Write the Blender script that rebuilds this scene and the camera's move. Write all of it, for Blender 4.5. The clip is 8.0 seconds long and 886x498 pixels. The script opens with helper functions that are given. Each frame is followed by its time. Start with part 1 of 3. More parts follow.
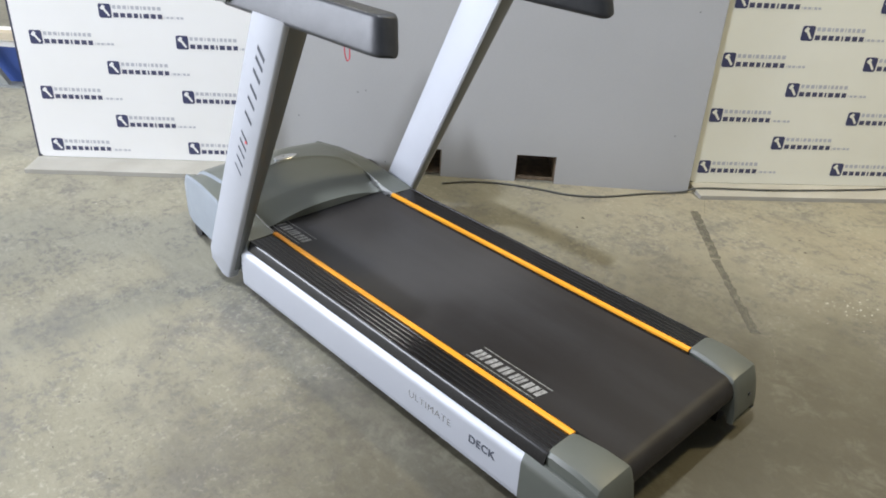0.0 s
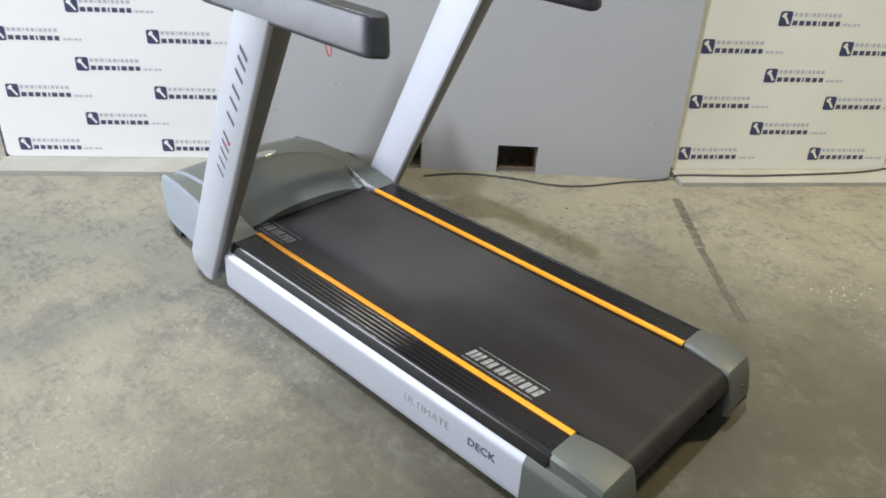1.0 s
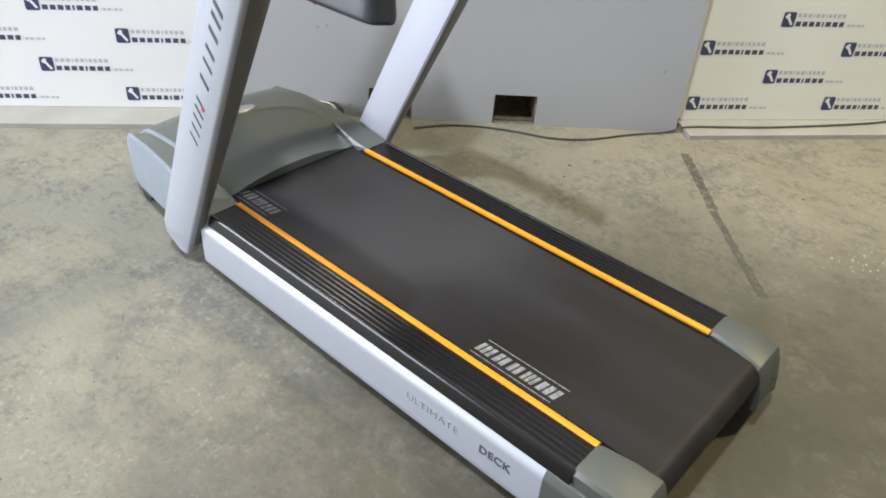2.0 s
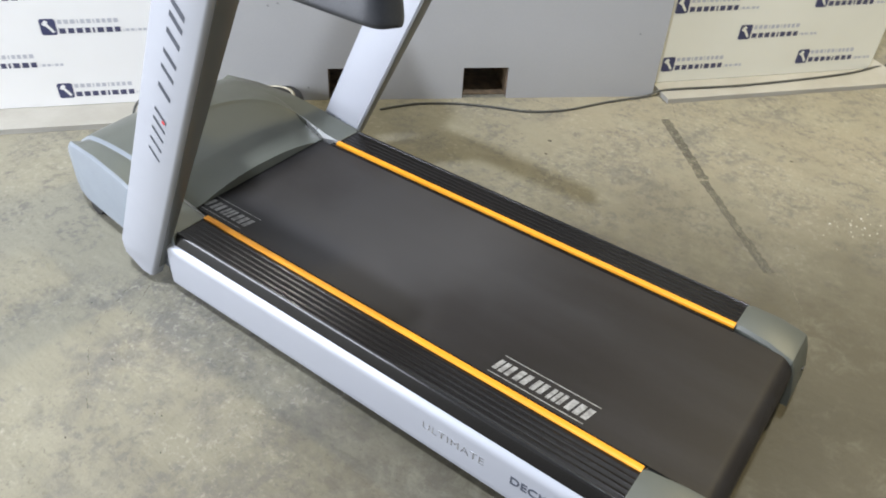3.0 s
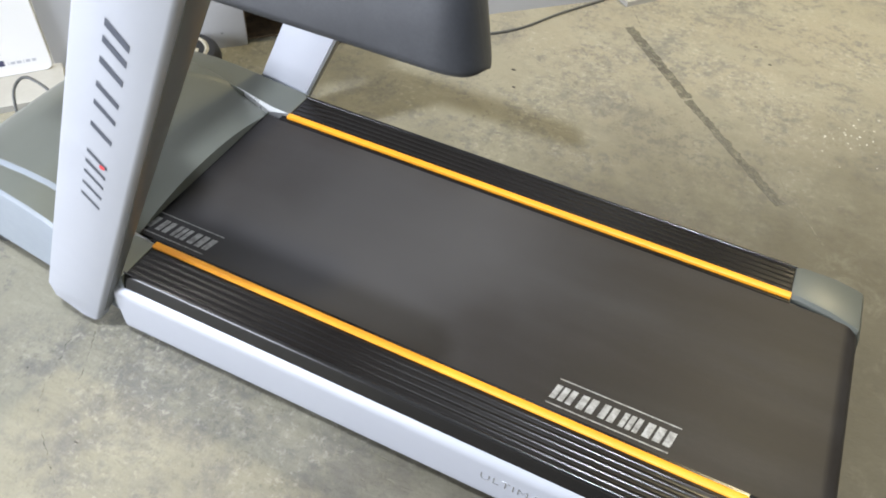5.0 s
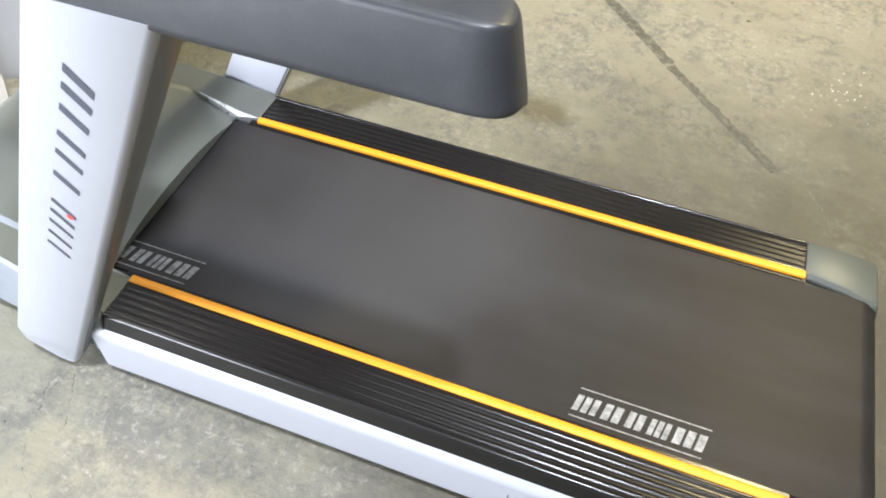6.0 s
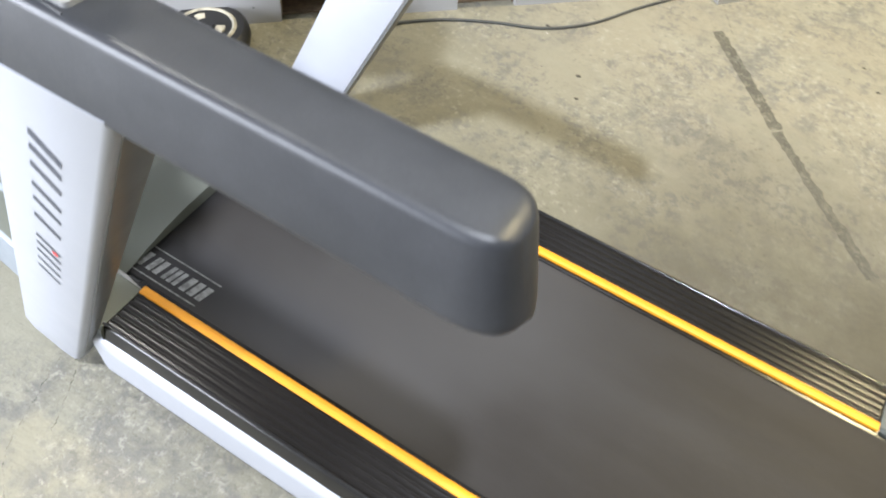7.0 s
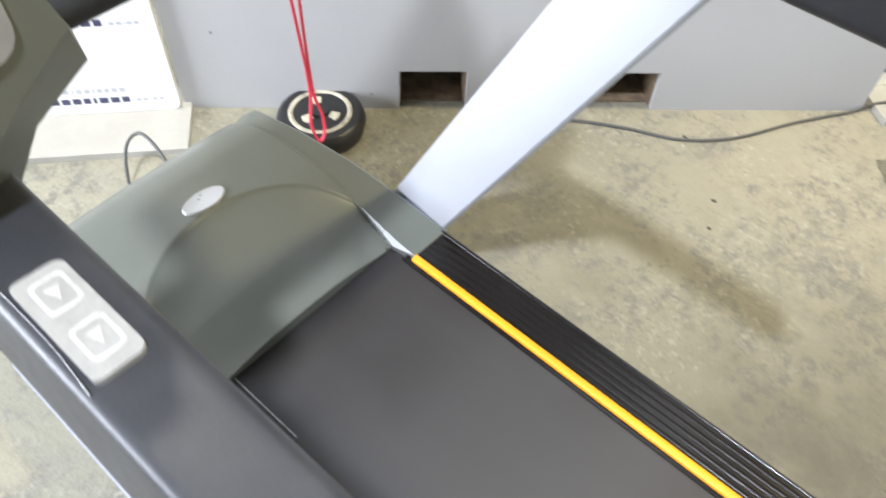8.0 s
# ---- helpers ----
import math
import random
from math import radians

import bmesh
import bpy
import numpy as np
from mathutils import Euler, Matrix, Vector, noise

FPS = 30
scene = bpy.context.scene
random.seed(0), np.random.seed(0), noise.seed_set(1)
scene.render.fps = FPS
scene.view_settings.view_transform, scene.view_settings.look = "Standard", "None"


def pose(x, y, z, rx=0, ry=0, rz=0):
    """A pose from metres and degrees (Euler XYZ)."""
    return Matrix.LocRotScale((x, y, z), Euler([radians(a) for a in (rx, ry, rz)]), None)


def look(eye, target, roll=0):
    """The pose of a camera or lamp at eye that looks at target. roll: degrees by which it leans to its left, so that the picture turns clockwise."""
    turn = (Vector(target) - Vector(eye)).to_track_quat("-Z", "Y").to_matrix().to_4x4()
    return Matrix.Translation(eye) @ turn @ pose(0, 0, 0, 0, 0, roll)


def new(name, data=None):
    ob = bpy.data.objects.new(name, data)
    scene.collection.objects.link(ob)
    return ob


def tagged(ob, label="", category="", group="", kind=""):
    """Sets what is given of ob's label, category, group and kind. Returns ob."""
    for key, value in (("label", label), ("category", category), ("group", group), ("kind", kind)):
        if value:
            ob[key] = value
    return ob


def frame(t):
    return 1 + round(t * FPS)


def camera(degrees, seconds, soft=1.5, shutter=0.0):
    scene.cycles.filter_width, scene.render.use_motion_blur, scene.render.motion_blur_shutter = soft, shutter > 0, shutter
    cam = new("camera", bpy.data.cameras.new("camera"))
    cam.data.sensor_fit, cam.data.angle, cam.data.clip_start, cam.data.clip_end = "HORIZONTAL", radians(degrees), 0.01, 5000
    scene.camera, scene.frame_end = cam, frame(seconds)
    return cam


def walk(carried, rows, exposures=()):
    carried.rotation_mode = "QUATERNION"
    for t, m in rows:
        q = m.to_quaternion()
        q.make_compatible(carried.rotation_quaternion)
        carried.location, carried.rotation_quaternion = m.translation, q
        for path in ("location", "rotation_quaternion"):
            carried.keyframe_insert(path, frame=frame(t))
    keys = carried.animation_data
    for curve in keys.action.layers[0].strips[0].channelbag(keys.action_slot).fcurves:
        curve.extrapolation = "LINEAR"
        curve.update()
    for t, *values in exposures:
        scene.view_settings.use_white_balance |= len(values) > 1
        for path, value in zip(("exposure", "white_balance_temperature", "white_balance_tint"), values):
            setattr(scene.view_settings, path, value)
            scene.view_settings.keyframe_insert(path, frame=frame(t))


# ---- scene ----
cam = camera(60.3, 8.0, soft=1.8, shutter=0.4)

PATH = [
    (0, (2.224, -1.32, 1.574), (0.979, -0.085, 0.611), 3.2),
    (0.5, (2.205, -1.342, 1.581), (0.989, -0.101, 0.591), 3.6),
    (1, (2.138, -1.328, 1.598), (0.965, -0.052, 0.6), 3.1),
    (1.5, (2.003, -1.258, 1.604), (0.896, 0.006, 0.519), 3.9),
    (3, (1.596, -1.09, 1.589), (0.714, 0.205, 0.346), 3.7),
    (3.5, (1.416, -1.099, 1.585), (0.669, 0.227, 0.287), 2.8),
    (4, (1.297, -1.03, 1.579), (0.61, 0.293, 0.246), 3.8),
    (4.5, (1.19, -0.929, 1.596), (0.581, 0.343, 0.177), 4.5),
    (6, (0.954, -0.742, 1.58), (0.563, 0.477, 0.043), 3.1),
    (6.5, (0.929, -0.651, 1.583), (0.516, 0.484, -0.011), 3.9),
    (7, (0.919, -0.467, 1.591), (0.382, 0.605, -0.010), 6.6),
    (7.2, (0.896, -0.405, 1.609), (0.335, 0.62, -0.013), 6.1),
    (7.5, (0.843, -0.323, 1.602), (0.217, 0.676, -0.014), 5.7),
    (7.8, (0.762, -0.237, 1.628), (0.056, 0.732, 0.027), 4.6),
    (8, (0.702, -0.199, 1.636), (-0.055, 0.742, 0.042), 3.5),
]
EXPOSURES = [(0.0, -0.08), (1.5, -0.08), (3.5, 0.08), (4.5, 0.15), (6.0, 0.55), (6.5, 0.58), (7.5, 0.60), (8.0, 0.63)]
walk(cam, [(t, look(eye, target, roll)) for t, eye, target, roll in PATH], EXPOSURES)

# ---------------------------------------------------------------- light
world = bpy.data.worlds.new("world")
scene.world = world
world.use_nodes = True
wn = world.node_tree
sky = wn.nodes.new("ShaderNodeTexSky")
sky.sky_type = "NISHITA"
sky.sun_disc = False
sky.sun_elevation, sky.sun_rotation = radians(40), radians(200)
wn.links.new(sky.outputs["Color"], wn.nodes["Background"].inputs["Color"])
wn.nodes["Background"].inputs["Strength"].default_value = 0.1


def area(name, eye, target, size, size_y, watts, colour, shape="RECTANGLE"):
    lamp = bpy.data.lights.new(name, "AREA")
    lamp.shape, lamp.size, lamp.size_y, lamp.energy, lamp.color = shape, size, size_y, watts, colour
    ob = new(name, lamp)
    ob.matrix_world = look(eye, target)
    return ob


area("high_bay_lamp", (1.32, -1.26, 6.1), (1.32, -1.26, 0.0), 0.32, 0.32, 345, (0.91, 0.965, 1.07), "DISK")
area("high_bay_lamp", (2.9, 3.9, 5.7), (2.3, 3.1, 0.0), 0.5, 0.5, 280, (1.0, 0.85, 0.50), "DISK")
# this third one is an added fill that brightens the left side
area("high_bay_lamp", (-3.4, 0.9, 5.6), (-3.0, 0.8, 0.0), 0.5, 0.5, 150, (1.0, 0.97, 0.90), "DISK")
# unseen overhead fill, added for bluish sheen on belt and hood
area("roof_fill", (-1.2, 4.2, 6.7), (-1.2, 4.2, 0.0), 4.0, 1.6, 95, (0.86, 0.92, 1.0))
area("doorway_daylight", (-5.0, -6.0, 2.2), (-0.4, 0.8, 0.7), 5.5, 3.8, 1250, (0.83, 0.88, 1.0))


# ---------------------------------------------------------------- materials
def material(name, colour, rough=0.5, metal=0.0, spot=None, spot_scale=8.0, spot_amount=0.3, grain=0.1,
             grain_scale=250.0, bump=0.05, bump_scale=300.0, coat=0.0, rough_var=0.1, spec=0.5, stretch=1.0):
    """Principled surface with large stains, fine grain, uneven gloss and fine relief."""
    mat = bpy.data.materials.new(name)
    mat.use_nodes = True
    nt = mat.node_tree
    ns, ln = nt.nodes, nt.links
    b = ns["Principled BSDF"]
    co = ns.new("ShaderNodeTexCoord")

    def noise_tex(scale, detail=6.0, rough_n=0.6):
        n = ns.new("ShaderNodeTexNoise")
        n.inputs["Scale"].default_value, n.inputs["Detail"].default_value = scale, detail
        n.inputs["Roughness"].default_value = rough_n
        if stretch == 1.0:
            ln.new(co.outputs["Object"], n.inputs["Vector"])
            return n
        mp = ns.new("ShaderNodeMapping")                      # marks drawn out along x
        mp.inputs["Scale"].default_value = (1.0 / stretch, 1.0, 1.0)
        ln.new(co.outputs["Object"], mp.inputs["Vector"])
        ln.new(mp.outputs["Vector"], n.inputs["Vector"])
        return n

    def ramp(src, lo, hi):
        r = ns.new("ShaderNodeMapRange")
        r.inputs["From Min"].default_value, r.inputs["From Max"].default_value = lo, hi
        ln.new(src, r.inputs["Value"])
        return r.outputs["Result"]

    def mix(fac, a, c):
        m = ns.new("ShaderNodeMix")
        m.data_type = "RGBA"
        ln.new(fac, m.inputs["Factor"])
        for sock, v in (("A", a), ("B", c)):
            s = [i for i in m.inputs if i.name == sock and i.type == "RGBA"][0]
            if isinstance(v, tuple):
                s.default_value = (*v, 1)
            else:
                ln.new(v, s)
        return [o for o in m.outputs if o.type == "RGBA"][0]

    spot = spot or tuple(c * 0.75 for c in colour)
    big = noise_tex(spot_scale)
    scaled = ns.new("ShaderNodeMath")
    scaled.operation = "MULTIPLY"
    scaled.inputs[1].default_value = spot_amount
    ln.new(ramp(big.outputs["Fac"], 0.4, 0.7), scaled.inputs[0])
    c1 = mix(scaled.outputs[0], colour, spot)
    fine = noise_tex(grain_scale, 3.0)
    g = ns.new("ShaderNodeMath")
    g.operation = "MULTIPLY"
    g.inputs[1].default_value = grain
    ln.new(ramp(fine.outputs["Fac"], 0.35, 0.75), g.inputs[0])
    c2 = mix(g.outputs[0], c1, tuple(c * 0.5 for c in colour))
    ln.new(c2, b.inputs["Base Color"])
    rr = ns.new("ShaderNodeMapRange")
    rr.inputs["To Min"].default_value, rr.inputs["To Max"].default_value = max(0.02, rough - rough_var), rough + rough_var
    ln.new(noise_tex(spot_scale * 3).outputs["Fac"], rr.inputs["Value"])
    ln.new(rr.outputs["Result"], b.inputs["Roughness"])
    b.inputs["Metallic"].default_value = metal
    b.inputs["Coat Weight"].default_value = coat
    b.inputs["Specular IOR Level"].default_value = spec
    if bump:
        bp = ns.new("ShaderNodeBump")
        bp.inputs["Strength"].default_value, bp.inputs["Distance"].default_value = bump, 0.002
        ln.new(noise_tex(bump_scale, 3.0).outputs["Fac"], bp.inputs["Height"])
        ln.new(bp.outputs["Normal"], b.inputs["Normal"])
    return mat


def concrete(name):
    """Old power-floated concrete: olive grey, scuffed pale, blotched dark, with tyre dirt and fine pits."""
    mat = bpy.data.materials.new(name)
    mat.use_nodes = True
    nt = mat.node_tree
    ns, ln = nt.nodes, nt.links
    b = ns["Principled BSDF"]
    co = ns.new("ShaderNodeTexCoord")

    def noise_tex(scale, detail=8.0, rough_n=0.62, dist=0.0):
        n = ns.new("ShaderNodeTexNoise")
        n.inputs["Scale"].default_value, n.inputs["Detail"].default_value = scale, detail
        n.inputs["Roughness"].default_value, n.inputs["Distortion"].default_value = rough_n, dist
        ln.new(co.outputs["Object"], n.inputs["Vector"])
        return n.outputs["Fac"]

    def rng(src, lo, hi, amount=1.0):
        r = ns.new("ShaderNodeMapRange")
        r.interpolation_type = "SMOOTHSTEP"
        r.inputs["From Min"].default_value, r.inputs["From Max"].default_value = lo, hi
        r.inputs["To Max"].default_value = amount
        ln.new(src, r.inputs["Value"])
        return r.outputs["Result"]

    def times(a, c):
        m = ns.new("ShaderNodeMath")
        m.operation = "MULTIPLY"
        ln.new(a, m.inputs[0])
        ln.new(c, m.inputs[1])
        return m.outputs[0]

    def mix(fac, a, colour):
        m = ns.new("ShaderNodeMix")
        m.data_type = "RGBA"
        ln.new(fac, m.inputs["Factor"])
        sa, sb = [i for i in m.inputs if i.type == "RGBA"]
        if isinstance(a, tuple):
            sa.default_value = (*a, 1)
        else:
            ln.new(a, sa)
        sb.default_value = (*colour, 1)
        return [o for o in m.outputs if o.type == "RGBA"][0]

    def patch(centre, inner, outer, amount, scale, base, colour):
        """A ragged patch of colour round a place on the floor."""
        far = ns.new("ShaderNodeVectorMath")
        far.operation = "DISTANCE"
        far.inputs[1].default_value = centre
        ln.new(co.outputs["Object"], far.inputs[0])
        add = ns.new("ShaderNodeMath")
        add.operation = "ADD"
        ln.new(far.outputs["Value"], add.inputs[0])
        ln.new(noise_tex(scale, 10.0, 0.7), add.inputs[1])
        return mix(rng(add.outputs[0], outer, inner, amount), base, colour)

    def stretched(scale, along, turn):
        """Streaky noise drawn out along one direction."""
        mp = ns.new("ShaderNodeMapping")
        mp.inputs["Rotation"].default_value = (0, 0, radians(turn))
        mp.inputs["Scale"].default_value = (1.0 / along, 1.0, 1.0)
        ln.new(co.outputs["Object"], mp.inputs["Vector"])
        n = ns.new("ShaderNodeTexNoise")
        n.inputs["Scale"].default_value, n.inputs["Detail"].default_value, n.inputs["Roughness"].default_value = scale, 10.0, 0.7
        ln.new(mp.outputs["Vector"], n.inputs["Vector"])
        return n.outputs["Fac"]

    # large tones
    c = mix(rng(noise_tex(0.8, 5.0), 0.30, 0.70), FLOOR_A, FLOOR_B)
    # paler, warmer beige round the far floor
    c = patch((0.9, 2.2, 0.0), 0.95, 2.1, 0.75, 2.4, c, FLOOR_WARM)
    # doorway glare on the left floor, painted in as a pale patch
    c = patch((-1.6, 0.2, 0.0), 1.1, 2.4, 0.8, 2.0, c, FLOOR_PALE)
    # trowel sweeps and pale scuffs
    c = mix(rng(stretched(5.0, 3.0, 35), 0.42, 0.70, 0.55), c, FLOOR_PALE)
    c = mix(rng(stretched(7.0, 4.0, -20), 0.50, 0.72, 0.45), c, FLOOR_A)
    c = mix(rng(noise_tex(3.1, 12.0, 0.68, 0.3), 0.42, 0.74, 0.5), c, FLOOR_PALE)
    # cloudy violet-grey stains, broken up at their edges
    c = mix(times(rng(noise_tex(1.7, 6.0, 0.6), 0.46, 0.60), rng(noise_tex(9.0, 14.0, 0.80, 0.3), 0.45, 0.60, 0.85)), c, FLOOR_GREY)
    c = mix(times(rng(noise_tex(4.3, 4.0), 0.45, 0.58), rng(noise_tex(26.0, 12.0, 0.78), 0.47, 0.58, 0.85)), c, FLOOR_GREY)
    for x, y, r in ((0.68, -0.66, 0.22), (0.10, -0.19, 0.10), (0.10, -0.30, 0.10), (0.62, -0.20, 0.12), (-0.26, -0.74, 0.14), (0.03, -0.42, 0.08), (0.98, 0.92, 0.16)):
        c = patch((x, y, 0.0), r * 0.5 + 0.42, r + 0.55, 0.5, 16.0, c, FLOOR_GREY)
    # flaking laitance: small pale chips and dark pits, in patches
    c = mix(times(rng(noise_tex(2.6, 5.0), 0.42, 0.60), rng(noise_tex(46.0, 8.0, 0.72, 0.4), 0.52, 0.64, 0.66)), c, FLOOR_CHALK)
    c = mix(times(rng(noise_tex(3.3, 5.0), 0.42, 0.58), rng(noise_tex(62.0, 8.0, 0.72, 0.6), 0.54, 0.65, 0.62)), c, FLOOR_DARK)
    # rear-right dirt, darkened further to paint the shade that lies there
    c = patch((2.05, 0.10, 0.0), 1.35, 2.65, 0.92, 2.6, c, FLOOR_DIRT_SHADE)
    c = mix(times(rng(noise_tex(2.2, 5.0), 0.46, 0.60), rng(noise_tex(19.0, 14.0, 0.80, 0.5), 0.50, 0.64, 0.42)), c, FLOOR_DARK)
    c = mix(times(rng(noise_tex(2.9, 8.0, 0.7), 0.46, 0.62), rng(noise_tex(11.0, 14.0, 0.78, 0.6), 0.44, 0.66, 0.5)), c, FLOOR_A)
    c = mix(rng(noise_tex(130.0, 4.0, 0.6), 0.52, 0.72, 0.22), c, FLOOR_DARK)
    ln.new(c, b.inputs["Base Color"])
    rr = ns.new("ShaderNodeMapRange")
    rr.inputs["To Min"].default_value, rr.inputs["To Max"].default_value = 0.5, 0.8
    ln.new(noise_tex(5.0), rr.inputs["Value"])
    ln.new(rr.outputs["Result"], b.inputs["Roughness"])
    bp = ns.new("ShaderNodeBump")
    bp.inputs["Strength"].default_value, bp.inputs["Distance"].default_value = 0.55, 0.004
    ln.new(noise_tex(38.0, 10.0, 0.72, 0.5), bp.inputs["Height"])
    swell = ns.new("ShaderNodeBump")                          # trowel ridges under the fine grain
    swell.inputs["Strength"].default_value, swell.inputs["Distance"].default_value = 0.5, 0.012
    ln.new(stretched(11.0, 3.0, 35), swell.inputs["Height"])
    ln.new(swell.outputs["Normal"], bp.inputs["Normal"])
    ln.new(bp.outputs["Normal"], b.inputs["Normal"])
    return mat


FLOOR_A, FLOOR_B = (0.190, 0.179, 0.132), (0.228, 0.216, 0.162)
FLOOR_PALE, FLOOR_DARK = (0.292, 0.277, 0.212), (0.100, 0.092, 0.074)
FLOOR_GREY, FLOOR_CHALK = (0.146, 0.140, 0.126), (0.385, 0.368, 0.300)
FLOOR_DIRT_SHADE, FLOOR_WARM = (0.060, 0.051, 0.031), (0.310, 0.276, 0.203)

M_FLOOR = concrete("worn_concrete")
M_WALL = material("painted_block", (0.5, 0.5, 0.48), 0.8, spot_scale=0.8)
M_CEIL = material("roof_sheet", (0.45, 0.46, 0.46), 0.6, spot_scale=0.6)
M_BOARD = material("white_print_board", (0.82, 0.82, 0.82), 0.45, spot=(0.74, 0.73, 0.69), spot_scale=2.2, spot_amount=0.25, grain=0.02, bump=0.02)
# same white board, with the warm light on it put into the colour
M_BOARD_WARMLIT = material("warm_lit_print_board", (0.80, 0.79, 0.70), 0.45, spot=(0.70, 0.68, 0.57), spot_scale=2.2, spot_amount=0.3, grain=0.02, bump=0.02)
M_BOARD_EDGE = material("raw_board_edge", (0.60, 0.57, 0.38), 0.7)
M_DARK_EDGE = material("dark_board_edge", (0.03, 0.035, 0.07), 0.5)
M_TRIMGREY = material("grey_post_trim", (0.17, 0.175, 0.17), 0.38, 0.2, spot=(0.15, 0.155, 0.15), spot_scale=5, spot_amount=0.3, grain=0.0, bump=0)
M_BASE = material("base_slab", (0.40, 0.39, 0.355), 0.65, spot=(0.29, 0.277, 0.24), spot_scale=3.5, spot_amount=0.55, grain=0.1, grain_scale=120)
M_PART = material("grey_painted_ply", (0.405, 0.405, 0.41), 0.6, spot=(0.35, 0.35, 0.35), spot_scale=1.7, spot_amount=0.35, grain=0.06, grain_scale=90, bump=0.06, bump_scale=60)
M_HOLE = material("bare_ply_inside", (0.20, 0.14, 0.085), 0.85, spot=(0.06, 0.045, 0.03), spot_scale=26, spot_amount=0.9)
M_NAVY = material("navy_ink", (0.045, 0.05, 0.12), 0.4, grain=0.0, bump=0)
M_TEXT = material("navy_text_ink", (0.060, 0.063, 0.125), 0.4, grain=0.0, bump=0)
M_GREYINK = material("grey_ink", (0.50, 0.51, 0.56), 0.4, grain=0.0, bump=0)
M_BELT = material("belt_rubber", (0.0145, 0.0122, 0.0114), 0.50, spot=(0.024, 0.0225, 0.023), spot_scale=9.0, spot_amount=0.7, grain=0.35, grain_scale=500, bump=0.14, bump_scale=900, rough_var=0.06, spec=0.23, stretch=7.0)
M_BELTINK = material("worn_belt_ink", (0.33, 0.33, 0.32), 0.6, spot=(0.085, 0.08, 0.078), spot_scale=60, spot_amount=1.0, grain=0.5, grain_scale=300)
M_RAIL = material("black_ribbed_plastic", (0.0058, 0.0050, 0.0047), 0.22, spot=(0.010, 0.0087, 0.008), spot_scale=5, spot_amount=0.5, grain=0.0, bump=0, rough_var=0.03, spec=0.24)
M_LIP = material("glossy_black_edge", (0.0060, 0.0058, 0.0062), 0.19, spot=(0.009, 0.0087, 0.009), spot_scale=5, spot_amount=0.5, grain=0.0, bump=0, rough_var=0.03, spec=0.5)
M_ORANGE = material("orange_stripe_plastic", (0.74, 0.312, 0.007), 0.5, spot=(0.64, 0.235, 0.006), spot_scale=14, spot_amount=0.4, grain=0.03, bump=0.02)
M_SILVER = material("silver_paint", (0.405, 0.420, 0.460), 0.48, 0.25, spot=(0.380, 0.394, 0.432), spot_scale=5, spot_amount=0.3, grain=0.08, grain_scale=1200, bump=0.02, bump_scale=900, coat=0.05)
M_HOOD = material("grey_green_plastic", (0.118, 0.126, 0.106), 0.33, spot=(0.102, 0.109, 0.091), spot_scale=6, spot_amount=0.5, grain=0.05, bump=0.07, bump_scale=1000, rough_var=0.06)
M_CAP = material("grey_cap_plastic", (0.078, 0.084, 0.072), 0.45, spot=(0.064, 0.069, 0.058), spot_scale=9, spot_amount=0.5, grain=0.08, bump=0.07, bump_scale=900)
M_SIDE = material("grey_side_cover", (0.235, 0.263, 0.292), 0.45, spot=(0.196, 0.219, 0.240), spot_scale=7, spot_amount=0.5, grain=0.06, bump=0.05, bump_scale=900)
M_TRIM = material("pale_silver_trim", (0.56, 0.57, 0.58), 0.3, 0.7, grain=0.0, bump=0)
M_HANDLE = material("handrail_rubber", (0.0235, 0.0255, 0.0305), 0.40, spot=(0.044, 0.046, 0.052), spot_scale=13, spot_amount=0.6, grain=0.3, grain_scale=260, bump=0.10, bump_scale=420, rough_var=0.08, spec=0.45)
M_DARKINK = material("dark_grey_ink", (0.06, 0.068, 0.09), 0.4, grain=0.0, bump=0)
M_CHROME = material("chrome_letter", (0.68, 0.69, 0.72), 0.25, 0.9, grain=0.0, bump=0)
M_RED = material("red_cord", (0.62, 0.035, 0.07), 0.5, grain=0.2, grain_scale=500)
M_REDINK = material("red_dot", (0.6, 0.04, 0.05), 0.4, grain=0.0, bump=0)
M_PAD = material("worn_keypad_film", (0.29, 0.293, 0.288), 0.36, spot=(0.21, 0.213, 0.207), spot_scale=60, spot_amount=0.6, grain=0.2, grain_scale=400)
M_PADLINE = material("keypad_print", (0.44, 0.44, 0.43), 0.4, spot=(0.26, 0.26, 0.255), spot_scale=90, spot_amount=0.9, grain=0.0, bump=0)
M_BLACK = material("black_plastic", (0.015, 0.015, 0.016), 0.4)
M_CABLE = material("cable_sheath", (0.06, 0.062, 0.06), 0.5)
M_CREAM = material("cream_plastic", (0.50, 0.47, 0.38), 0.5, spot=(0.16, 0.145, 0.11), spot_scale=34, spot_amount=0.8)
M_TAPE = material("dark_floor_line", (0.118, 0.111, 0.090), 0.7, spot=(0.18, 0.168, 0.13), spot_scale=18, spot_amount=0.9, grain=0.4, grain_scale=90)
M_DARKBIT = material("dark_grit", (0.05, 0.045, 0.035), 0.8)
M_SCRATCH = material("pale_scratch", (0.36, 0.34, 0.28), 0.8, spot=(0.2, 0.185, 0.14), spot_scale=40, spot_amount=0.9)
M_CRACK = material("crack_dirt", (0.115, 0.107, 0.084), 0.9, spot_scale=30)
M_CHIP = material("pale_plaster_crumb", (0.50, 0.485, 0.43), 0.8)
M_BLUE = material("blue_plastic", (0.03, 0.07, 0.26), 0.5)
M_STEEL = material("grey_steel", (0.25, 0.26, 0.25), 0.5, 0.4)
M_WOOD = material("pale_timber", (0.42, 0.36, 0.26), 0.7, spot_scale=12)


